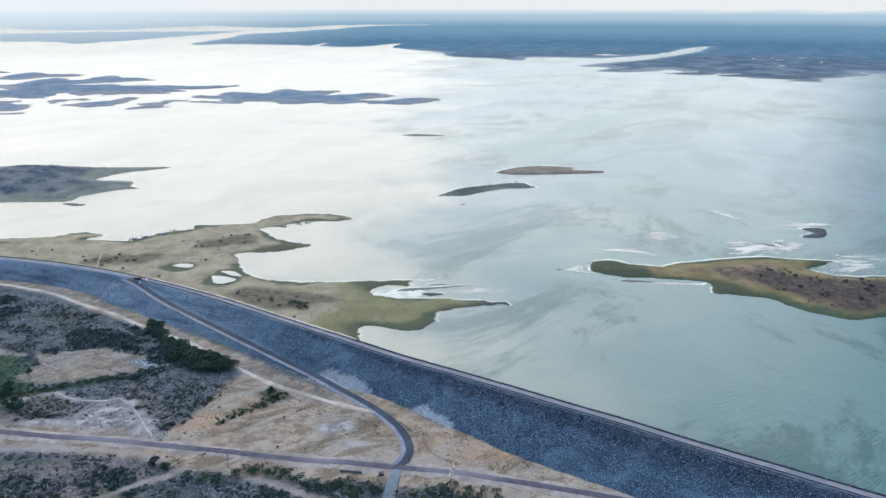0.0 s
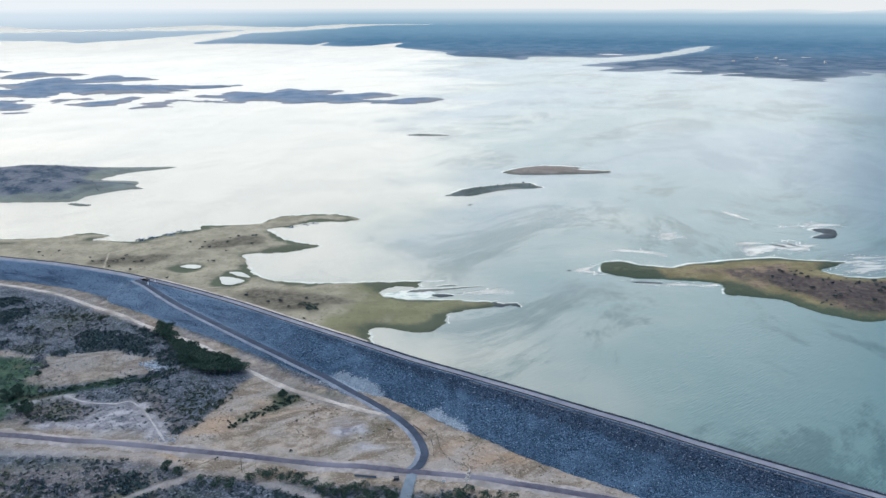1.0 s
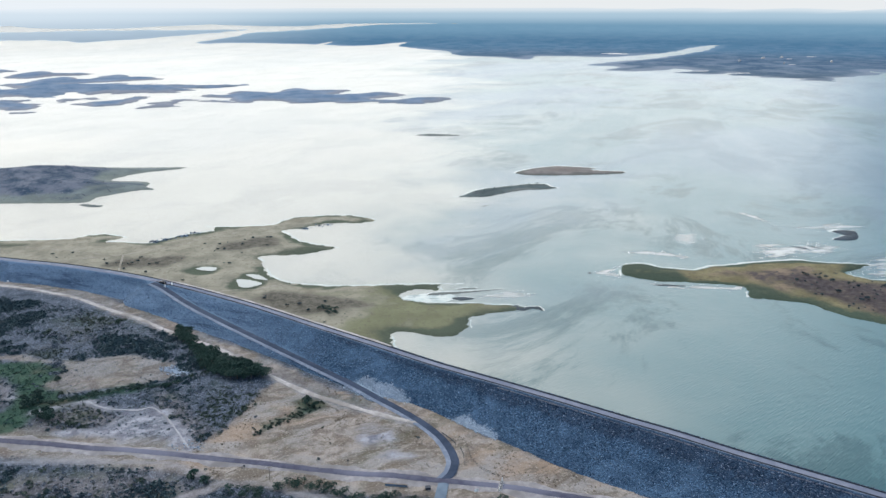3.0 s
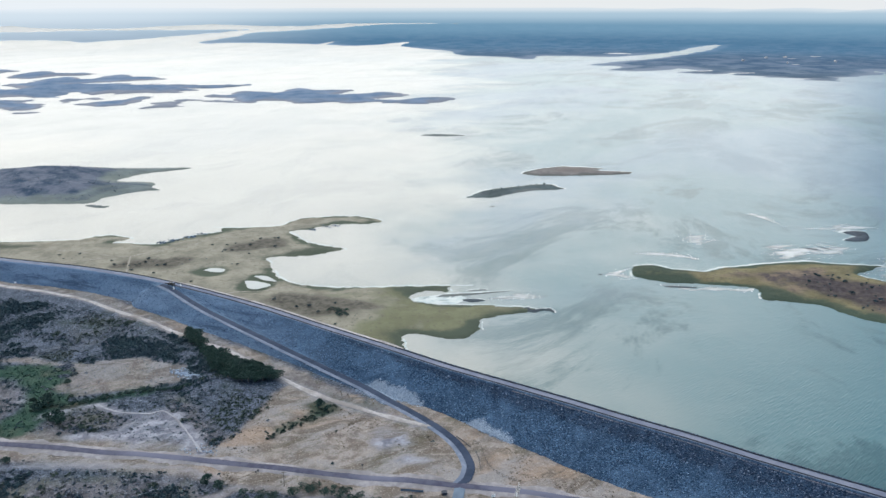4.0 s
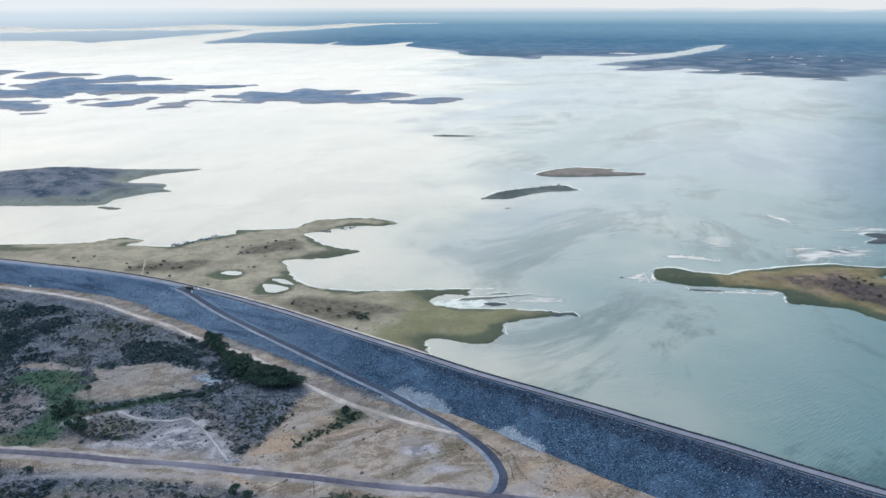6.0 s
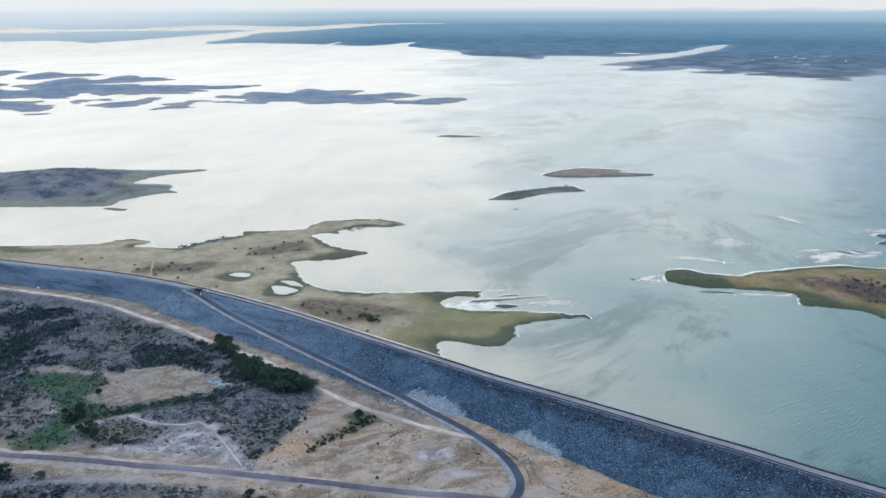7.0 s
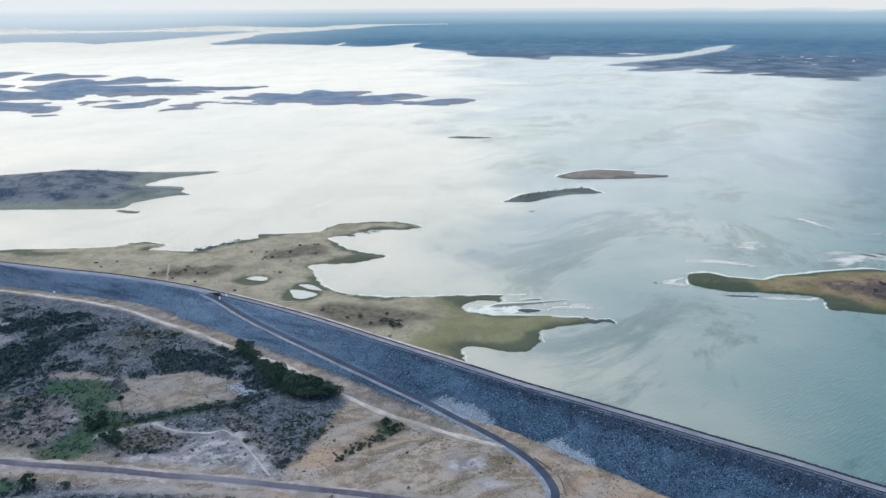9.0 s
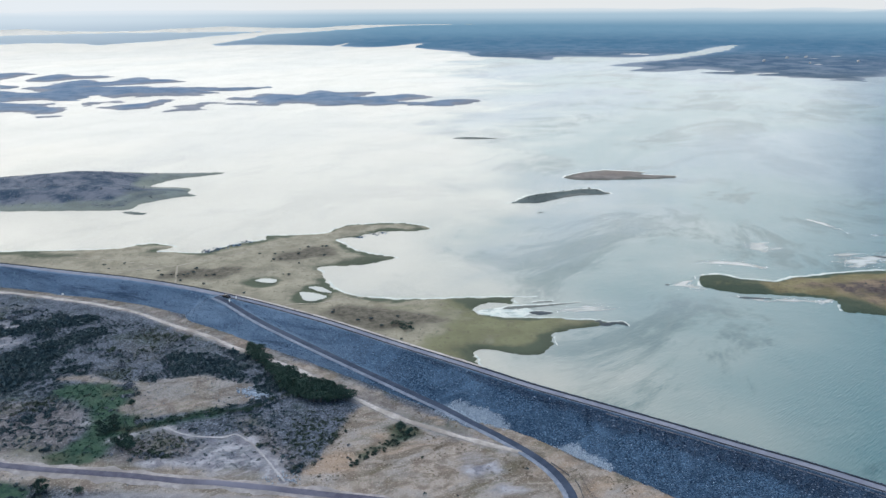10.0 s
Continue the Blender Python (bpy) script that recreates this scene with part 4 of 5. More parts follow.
    for outline in (
        [(153, 580), (170, 589), (189, 580), (166, 555)],
        [(104, 540), (133, 547), (156, 533), (150, 521), (129, 530)],
        [(212, 560), (243, 568), (266, 566), (280, 546), (256, 531), (233, 524), (212, 523), (200, 533)],
        [(245, 610), (274, 611), (303, 618), (328, 611), (310, 597), (272, 596)],
        [(250, 489), (257, 505), (278, 528), (302, 534), (320, 520), (300, 484), (277, 478), (255, 481)],
        [(232, 656), (243, 650), (254, 622), (247, 617)],
        [(78, 497), (97, 508), (106, 512), (98, 498), (104, 484), (84, 486)],
        [(100, 478), (130, 474), (170, 470), (168, 460), (128, 464)],
        [(-2, 453), (18, 463), (42, 461), (34, 450), (10, 446)],
    ):
        soft_patch(outline, "pale ruffled veil on the water")
    for pts, label in (([(237, 553), (243, 554), (250, 549), (246, 547)], "thin dark mud bar in pale shallows"), ([(251, 556), (255, 556), (259, 548), (255, 549)], "short dark mud bar in pale shallows"), ([(112, 471), (122, 473), (140, 469), (126, 468)], "thin dark mud bar beside the island tip"), ([(76, 494), (79, 496), (82, 494), (79, 492)], "tiny dark rock in the water")):
        land("sandbar", label, pts, 1.2, 0.4, 3, LAND_ROCK, "sandbar")
    for pts in PONDS:
        line = spline(pts, 0.8, True)
        line = line + np.column_stack([fuzz(line, 0.3, 3, 1.0), fuzz(line, 0.3, 3, 5.0)]) * 0.6
        tagged(mesh_object("pond", np.column_stack([line, np.full(len(line), 0.75)]), [range(len(line))], POND), "still shallow pond on the grassy shore", "pond", kind="structure")


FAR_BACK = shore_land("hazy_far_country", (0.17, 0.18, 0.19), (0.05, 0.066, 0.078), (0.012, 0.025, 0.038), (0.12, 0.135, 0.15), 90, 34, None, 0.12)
# haze colour by distance, given off by the far land itself
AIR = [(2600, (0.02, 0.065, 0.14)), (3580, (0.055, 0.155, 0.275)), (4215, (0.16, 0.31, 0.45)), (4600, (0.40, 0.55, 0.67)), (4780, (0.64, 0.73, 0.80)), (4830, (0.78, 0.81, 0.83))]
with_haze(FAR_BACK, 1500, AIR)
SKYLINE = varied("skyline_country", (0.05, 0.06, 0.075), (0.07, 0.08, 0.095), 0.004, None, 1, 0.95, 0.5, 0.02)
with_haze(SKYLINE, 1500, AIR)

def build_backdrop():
    """An added plain band that glows in the bright haze colour behind the skyline."""
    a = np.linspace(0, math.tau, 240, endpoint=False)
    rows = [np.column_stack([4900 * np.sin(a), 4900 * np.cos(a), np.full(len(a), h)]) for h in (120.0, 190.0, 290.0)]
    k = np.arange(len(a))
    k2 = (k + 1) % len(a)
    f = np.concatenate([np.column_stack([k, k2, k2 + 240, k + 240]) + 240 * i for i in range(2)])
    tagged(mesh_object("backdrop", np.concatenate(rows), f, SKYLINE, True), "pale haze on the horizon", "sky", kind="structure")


build_backdrop()
build_ground()
build_water()
build_dam()
build_roads()
build_lands()


# ---- small helpers for things ----
def part(name, bm, mat, parent, label=""):
    """Links a bmesh as one mesh object under a thing or under a part."""
    me = bpy.data.meshes.new(name)
    bm.to_mesh(me)
    bm.free()
    me.materials.append(mat.m)
    ob = new(name, me)
    ob.parent = parent
    return tagged(ob, label)


def box(bm, size, at, turn=None, bevel=0.0):
    m = Matrix.Translation(at) @ (turn or Matrix()) @ Matrix.Diagonal((*size, 1))
    r = bmesh.ops.create_cube(bm, size=1, matrix=m)
    if bevel:
        es = {e for v in r["verts"] for e in v.link_edges}
        bmesh.ops.bevel(bm, geom=list(es), offset=bevel, segments=2, affect="EDGES")
    return bm


def rod(bm, a, b, r0, r1=None, seg=8):
    a, b = Vector(a), Vector(b)
    m = Matrix.Translation((a + b) / 2) @ (b - a).to_track_quat("Z", "Y").to_matrix().to_4x4()
    bmesh.ops.create_cone(bm, cap_ends=True, segments=seg, radius1=r0, radius2=r0 if r1 is None else r1, depth=(b - a).length, matrix=m)
    return bm


def surface_z(x, y):
    """Height of the valley floor as it is built."""
    p = np.array([[x, y]], float)
    return float(ground_z(p[:, 0], p[:, 1])[0] + 0.45 * fuzz(p, 0.035, 4, 1.0)[0] + 0.12 * fuzz(p, 0.3, 2, 5.0)[0])


LANDS = []
for land_ob in scene.objects:
    if land_ob.get("category") in ("shore", "spit", "island", "islet", "peninsula"):
        LANDS.append(bvhtree.BVHTree.FromPolygons([tuple(v.co) for v in land_ob.data.vertices], [tuple(f.vertices) for f in land_ob.data.polygons]))


def drop(x, y):
    """Height of the highest land under a point."""
    best = 0.0
    for tree in LANDS:
        place = tree.ray_cast(Vector((x, y, 60)), Vector((0, 0, -1)))[0]
        if place:
            best = max(best, place.z)
    return best


def leaf_cloud(rng, lobes, count, size):
    """Small leaf clumps spread over and inside several rounded lobes: (centre, radii)."""
    vs, fs = [], []
    for _ in range(count):
        c, r = lobes[rng.integers(len(lobes))]
        v = rng.normal(size=3)
        v /= np.linalg.norm(v)
        v[2] = abs(v[2]) * 1.1 - 0.35
        p = np.array(c) + v * np.array(r) * rng.uniform(0.55, 1.05)
        a, b = rng.normal(size=3), rng.normal(size=3)
        a = a / np.linalg.norm(a) * size * rng.uniform(0.6, 1.3)
        b = b / np.linalg.norm(b) * size * rng.uniform(0.6, 1.3)
        k = len(vs)
        vs += [p - a * 0.5, p + b * 0.5, p + a * 0.5 + b * 0.2, p - b * 0.4]
        fs += [(k, k + 1, k + 2), (k, k + 2, k + 3)]
    return vs, fs


def cloud_part(name, vs, fs, mat, parent):
    ob = mesh_object(name, vs, fs, mat)
    ob.parent = parent
    return ob


def make_tree(seed, height, label):
    """A low spreading tree: tapered trunk, limbs and a crown of leaf clumps."""
    rng = np.random.default_rng(seed)
    tree = tagged(new("tree"), label, "tree", "trees below the dam")
    bm = bmesh.new()
    rod(bm, (0, 0, -0.3), (0.1, 0.05, height * 0.42), 0.2, 0.13)
    lobes = []
    for i in range(7):
        a = i * 0.9 + rng.uniform(0, 0.5)
        rr = height * rng.uniform(0.18, 0.42)
        tip = (math.cos(a) * rr, math.sin(a) * rr, height * rng.uniform(0.28, 0.72))
        rod(bm, (0.08, 0.04, height * rng.uniform(0.25, 0.42)), tip, 0.09, 0.03, 6)
        s = height * rng.uniform(0.24, 0.36)
        lobes.append((tip, (s, s, s * 0.75)))
    lobes.append(((0, 0, height * 0.78), (height * 0.26, height * 0.26, height * 0.22)))
    part("trunk", bm, BARK, tree)
    vs, fs = leaf_cloud(rng, lobes, 900, 0.5)
    cloud_part("crown", vs, fs, LEAVES, tree)
    return tree


def make_bush(seed, size, mat, label, group):
    rng = np.random.default_rng(seed)
    bush = tagged(new("bush"), label, "bush", group)
    bm = bmesh.new()
    lobes = []
    for i in range(5):
        a = i * 1.26 + rng.uniform(0, 0.6)
        tip = (math.cos(a) * size * 0.45, math.sin(a) * size * 0.45, size * rng.uniform(0.4, 0.7))
        rod(bm, (0, 0, -0.15), tip, 0.05, 0.02, 5)
        s = size * rng.uniform(0.35, 0.5)
        lobes.append((tip, (s, s, s * 0.8)))
    part("stems", bm, BARK, bush)
    vs, fs = leaf_cloud(rng, lobes, 260, 0.38)
    cloud_part("foliage", vs, fs, mat, bush)
    return bush


def scatter(kinds, places, rng, low=0.8, high=1.3):
    """Stands copies of some things at (x, y, z) places, each turned and sized a little differently; the first ones are used too."""
    for i, (x, y, z) in enumerate(places):
        ob = kinds[i % len(kinds)]
        if i >= len(kinds):
            ob = copy_thing(ob, Matrix())
        s = rng.uniform(low, high)
        ob.matrix_basis = pose(x, y, z, 0, 0, rng.uniform(0, 360)) @ Matrix.Diagonal((s * rng.uniform(0.85, 1.2), s, s * rng.uniform(0.85, 1.15), 1))


def build_trees():
    rng = np.random.default_rng(21)
    belt = spline([(-163, 397), (-157, 395), (-148, 377), (-132, 364), (-106, 350), (-104, 345), (-116, 342), (-126, 344), (-137, 354), (-145, 368), (-158, 384), (-164, 392)], 3, True)
    places = []
    for _ in range(5000):
        p = rng.uniform((-172, 341), (-103, 402))
        if signed(p[None], belt)[0] > 0.5 and all(math.hypot(p[0] - q[0], p[1] - q[1]) > 2.3 for q in places):
            places.append((p[0], p[1], surface_z(*p)))
    kinds = [make_tree(k, h, "dark green leafy tree in the belt beside the track") for k, h in ((1, 4.6), (2, 5.4), (3, 4.0), (4, 5.0))]
    scatter(kinds, places, rng)
    loose = [(-202, 339), (-202, 320), (-204, 315), (-208, 320), (-80, 320), (-76, 317), (-204, 324), (-191, 305), (-188, 303), (-195, 306), (-163, 395), (-113, 261), (-108, 258), (-210, 275), (-195, 273), (-192, 309)]
    kinds = [make_tree(k, h, "single rounded green tree on the valley floor") for k, h in ((11, 4.2), (12, 3.6))]
    scatter(kinds, [(x, y, surface_z(x, y)) for x, y in loose], rng)


def build_bushes():
    rng = np.random.default_rng(5)
    shore = [(-250, 509), (-244, 510), (-239, 507), (-234, 498), (-235, 508), (-233, 510), (-230, 513), (-231, 521), (-220, 507), (-215, 508), (-255, 517), (-297, 529), (-291, 522), (-284, 532), (-217, 492), (-187, 476), (-169, 566), (-164, 570), (-154, 573), (-151, 573), (-149, 551), (-185, 554), (-180, 558), (-183, 541), (-178, 542), (-168, 554), (-164, 535), (-127, 444), (-127, 447), (-111, 432), (-104, 434), (-97, 424), (-89, 437), (-89, 427), (-85, 424), (-81, 421), (-86, 421), (-85, 407), (-196, 554), (-184, 537), (-170, 511), (-166, 510)]
    tag = "dark round bush on the dry grass shore"
    scatter([make_bush(k, 1.7, SHRUB, tag, "bushes on the shore") for k in (31, 32, 33)], [(x, y, drop(x, y)) for x, y in shore], rng, 0.5, 1.0)
    clump = [(-91, 425), (-89, 428), (-87, 425), (-86, 421), (-84, 418), (-84, 424), (-82, 421), (-81, 425), (-80, 419), (-86, 428)]
    scatter([make_bush(k, 2.1, LEAVES, "dense dark green bush in a clump on the shore", "clump on the shore") for k in (34, 35)], [(x, y, drop(x, y)) for x, y in clump], rng, 0.8, 1.2)
    isle = [(216, 483), (217, 480), (207, 472), (222, 473), (228, 477), (228, 469), (209, 450), (212, 448), (223, 450), (237, 466), (242, 469), (239, 458), (223, 426), (230, 436), (256, 460), (256, 458), (268, 463), (264, 453), (261, 443), (250, 429), (271, 460), (234, 438), (266, 448), (262, 436)]
    tag = "dark scrub bush on the island"
    scatter([make_bush(k, 1.6, SHRUB, tag, "bushes on the island") for k in (41, 42, 43)], [(x, y, drop(x, y)) for x, y in isle], rng, 0.6, 1.4)
    far = [(48, 751), (60, 757), (66, 759), (74, 758), (40, 744), (30, 736), (56, 748), (20, 728), (80, 752), (12, 722)]
    tag = "small dark bush on the scrub island"
    scatter([make_bush(k, 1.1, SHRUB, tag, "bushes on the small island") for k in (44, 45)], [(x, y, drop(x, y)) for x, y in far], rng, 0.7, 1.3)
    hedge = spline([(-205, 317), (-197, 318), (-188, 321), (-180, 325), (-169, 331), (-159, 333), (-149, 334), (-145, 338)], 2.0)
    tag = "dense green hedge bush along the clearing"
    kinds = [make_bush(k, 1.9, LEAVES, tag, "hedge along the clearing") for k in (51, 52, 53)]
    scatter(kinds, [(x + a, y + b, surface_z(x, y)) for (x, y), a, b in zip(hedge, rng.uniform(-1, 1, len(hedge)), rng.uniform(-1, 1, len(hedge)))], rng, 0.6, 1.1)
    verge = [(-48, 252), (-44, 251), (-40, 251), (-36, 252), (-31, 250), (-28, 249), (-24, 247), (-34, 247), (-42, 247), (-1, 248), (4, 249), (10, 248), (15, 247), (20, 245), (8, 244), (-77, 259), (-72, 260), (-68, 259), (-65, 259), (-60, 257), (-95, 256), (-91, 254), (-87, 254), (-55, 255), (0, 244), (-52, 249)]
    tag = "dark dense bush below the road verge"
    kinds = [make_bush(k, 2.2, LEAVES, tag, "bushes below the road") for k in (61, 62, 63)]
    verge += [(x + rng.uniform(-3.5, 3.5), y - rng.uniform(1.0, 5.0)) for x, y in verge for _ in range(2)]
    scatter(kinds, [(x, y, surface_z(x, y)) for x, y in verge], rng, 0.6, 1.3)
    weeds = [(-81, 322), (-83, 316), (-82, 310), (-86, 305), (-90, 301), (-93, 298), (-96, 294), (-78, 315), (-74, 319), (-103, 318), (-70, 300)]
    strip = spline([(-74, 321), (-79, 315), (-84, 309), (-91, 302), (-97, 295)], 1.6)
    weeds += [(x + rng.uniform(-2.5, 2.5), y + rng.uniform(-2.5, 2.5)) for x, y in strip for _ in range(3)]
    tag = "low green weed bush on the dry earth"
    kinds = [make_bush(k, 1.1, WEED, tag, "weeds on the dry earth") for k in (71, 72)]
    scatter(kinds, [(x, y, surface_z(x, y)) for x, y in weeds], rng, 0.35, 0.85)


def bush_mass(rng, x, y, z, size, count, leaf):
    """Leaf triangles of many shrubs at once, as arrays."""
    n = len(x)
    v = rng.normal(size=(n, count, 3))
    v /= np.linalg.norm(v, axis=2)[..., None]
    v[..., 2] = np.abs(v[..., 2])
    p = v * rng.uniform(0.45, 1.0, (n, count, 1)) * (size[:, None, None] * np.array([1, 1, 0.75]))
    p += np.column_stack([x, y, z])[:, None]
    a, b = (w / np.linalg.norm(w, axis=3)[..., None] for w in (rng.normal(size=(n, count, 1, 3)), rng.normal(size=(n, count, 1, 3))))
    s = (leaf * size)[:, None, None, None] * rng.uniform(0.6, 1.3, (n, count, 1, 1))
    tri = np.concatenate([p[:, :, None] - a * s, p[:, :, None] + b * s, p[:, :, None] + (a - b * 0.4) * s], 2)
    return tri.reshape(-1, 3), np.arange(n * count * 3).reshape(-1, 3)


def build_scrub():
    rng = np.random.default_rng(8)
    p = rng.uniform((-400, 216), (80, 500), (105000, 2))
    p = p[side(p, dam_near) > 34]
    w = cover_weights(p)
    cl = 0.5 + 0.5 * fuzz(p, 0.06, 4, 13.0)
    thick, airy = zone_share(p, "thick"), zone_share(p, "open", 14.0)
    keep = rng.random(len(p)) < np.clip(2.6 * cl - 0.62 + 0.9 * thick - 0.75 * airy, 0, 1) * (1 - 0.998 * np.minimum(1, w[:, 0] / np.where(p[:, 0] < -140, 0.72, 1.0))) * (1 - 0.9 * w[:, 1]) * (1 - 0.93 * w[:, 2]) * 0.95
    for line, wid in ((MAIN_ROAD, 5.5), (CURVE, 5), (TRACK, 3.2), (FOOT, 1.6), (LOWER, 2.2), (LOW2, 2.2)):
        keep &= nearest(p, line)[0] > wid
    p, thick, umber = p[keep], thick[keep], zone_share(p[keep], "umber")
    z = ground_z(p[:, 0], p[:, 1]) + 0.45 * fuzz(p, 0.035, 4, 1.0)
    size = rng.uniform(0.3, 1.0, len(p)) ** 1.5 * (1.0 + 0.8 * (fuzz(p, 0.03, 3, 17.0) > 0.12) + 1.0 * thick)
    kinds = fuzz(p, 0.02, 3, 29.0)
    mixed = kinds + rng.normal(0, 0.14, len(p)) - 0.35 * thick + 0.22 * umber * (rng.random(len(p)) < 0.5)
    for mat, sel, label in ((SHRUB, mixed <= 0.13, "dark thorny scrub covering the valley floor"), (GREY_SHRUB, (mixed > 0.13) & (mixed < 0.34), "pale grey dry scrub on the valley floor"), (WEED, mixed >= 0.34, "olive scrub on the valley floor")):
        v, t = bush_mass(rng, p[sel, 0], p[sel, 1], z[sel] - 0.1, size[sel], 34, 0.36)
        tagged(raw_object("scrub", v, t, mat), label, "scrub", kind="stuff")
    u = rng.uniform((-330, 222), (-90, 440), (26000, 2))
    u = u[side(u, dam_near) > 36]
    uw = cover_weights(u)
    u = u[(rng.random(len(u)) < (1 - uw[:, 0]) * (1 - uw[:, 1]) * (0.35 + 0.5 * (fuzz(u, 0.09, 4, 71.0) > 0))) & (np.min([nearest(u, ln)[0] for ln in (MAIN_ROAD, TRACK, FOOT, LOWER, LOW2)], 0) > 4.5)]
    uz = ground_z(u[:, 0], u[:, 1]) + 0.45 * fuzz(u, 0.035, 4, 1.0)
    v, t = bush_mass(rng, u[:, 0], u[:, 1], uz, rng.uniform(0.18, 0.5, len(u)), 10, 0.6)
    tagged(raw_object("dry_tufts", v, t, GREY_SHRUB), "small pale grey tufts among the scrub", "grass", kind="stuff")
    g = rng.uniform((-280, 285), (-140, 362), (9000, 2))
    gw = cover_weights(g)[:, 1] * (0.5 + 0.5 * fuzz(g, 0.08, 3, 51.0) + 0.2)
    g = g[(rng.random(len(g)) < gw * 0.55) & (nearest(g, MAIN_ROAD)[0] > 6)]
    gz = ground_z(g[:, 0], g[:, 1]) + 0.45 * fuzz(g, 0.035, 4, 1.0)
    v, t = bush_mass(rng, g[:, 0], g[:, 1], gz - 0.1, rng.uniform(0.25, 0.7, len(g)), 30, 0.42)
    tagged(raw_object("weeds", v, t, REED), "lush green weeds on the wet ground", "weeds", kind="stuff")
    q = rng.uniform((-125, 240), (60, 345), (16000, 2))
    q = q[side(q, dam_near) > 27]
    clump = 0.5 + 0.5 * fuzz(q, 0.07, 5, 61.0)
    near_road = np.min([nearest(q, ln)[0] for ln in (MAIN_ROAD, CURVE, TRACK, LOW2)], 0)
    q = q[(rng.random(len(q)) < np.clip(clump * 3.2 - 1.55, 0, 1) * cover_weights(q)[:, 0]) & (near_road > 4.0)]
    qz = ground_z(q[:, 0], q[:, 1]) + 0.45 * fuzz(q, 0.035, 4, 1.0) + 0.12 * fuzz(q, 0.3, 2, 5.0)
    v, t = bush_mass(rng, q[:, 0], q[:, 1], qz - 0.05, rng.uniform(0.12, 0.42, len(q)), 14, 0.6)
    tagged(raw_object("dry_tufts", v, t, TUFT), "low brown dry tufts on the bare earth", "grass", kind="stuff")
    # islands and far shores
    for box_, count, label, leaf in (((-660, 684, -330, 850), 1100, "low scrub over the broad hilly island", 0.8), ((-300, 400, -60, 600), 520, "small dry bushes over the grass shore", 0.55), ((195, 408, 345, 490), 150, "brown scrub on the long island", 0.8)):
        q = rng.uniform(box_[:2], box_[2:], (count, 2))
        hz = np.array([drop(*u) for u in q])
        ok = hz > 1.6
        q, hz = q[ok], hz[ok]
        v, t = bush_mass(rng, q[:, 0], q[:, 1], hz - 0.1, rng.uniform(0.5, 1.1, len(q)) * leaf, 22, 0.5)
        tagged(raw_object("scrub", v, t, GREY_SHRUB if leaf == 0.8 and box_[0] < 0 else SHRUB), label, "scrub", kind="stuff")


def stone_mass(rng, x, y, z, size):
    """Angular stones as jittered octahedra, as arrays."""
    o = np.array([(1, 0, 0), (-1, 0, 0), (0, 1, 0), (0, -1, 0), (0, 0, 1), (0, 0, -1)], float)
    f = np.array([(0, 2, 4), (2, 1, 4), (1, 3, 4), (3, 0, 4), (2, 0, 5), (1, 2, 5), (3, 1, 5), (0, 3, 5)])
    n = len(x)
    a = rng.uniform(0, math.tau, n)
    v = o[None] * rng.uniform(0.55, 1.25, (n, 6, 3)) + rng.uniform(-0.25, 0.25, (n, 6, 3))
    c, s = np.cos(a)[:, None], np.sin(a)[:, None]
    v = np.stack([v[..., 0] * c - v[..., 1] * s, v[..., 0] * s + v[..., 1] * c, v[..., 2] * 0.8], -1) * size[:, None, None]
    v += np.column_stack([x, y, z])[:, None]
    return v.reshape(-1, 3), (f[None] + 6 * np.arange(n)[:, None, None]).reshape(-1, 3)




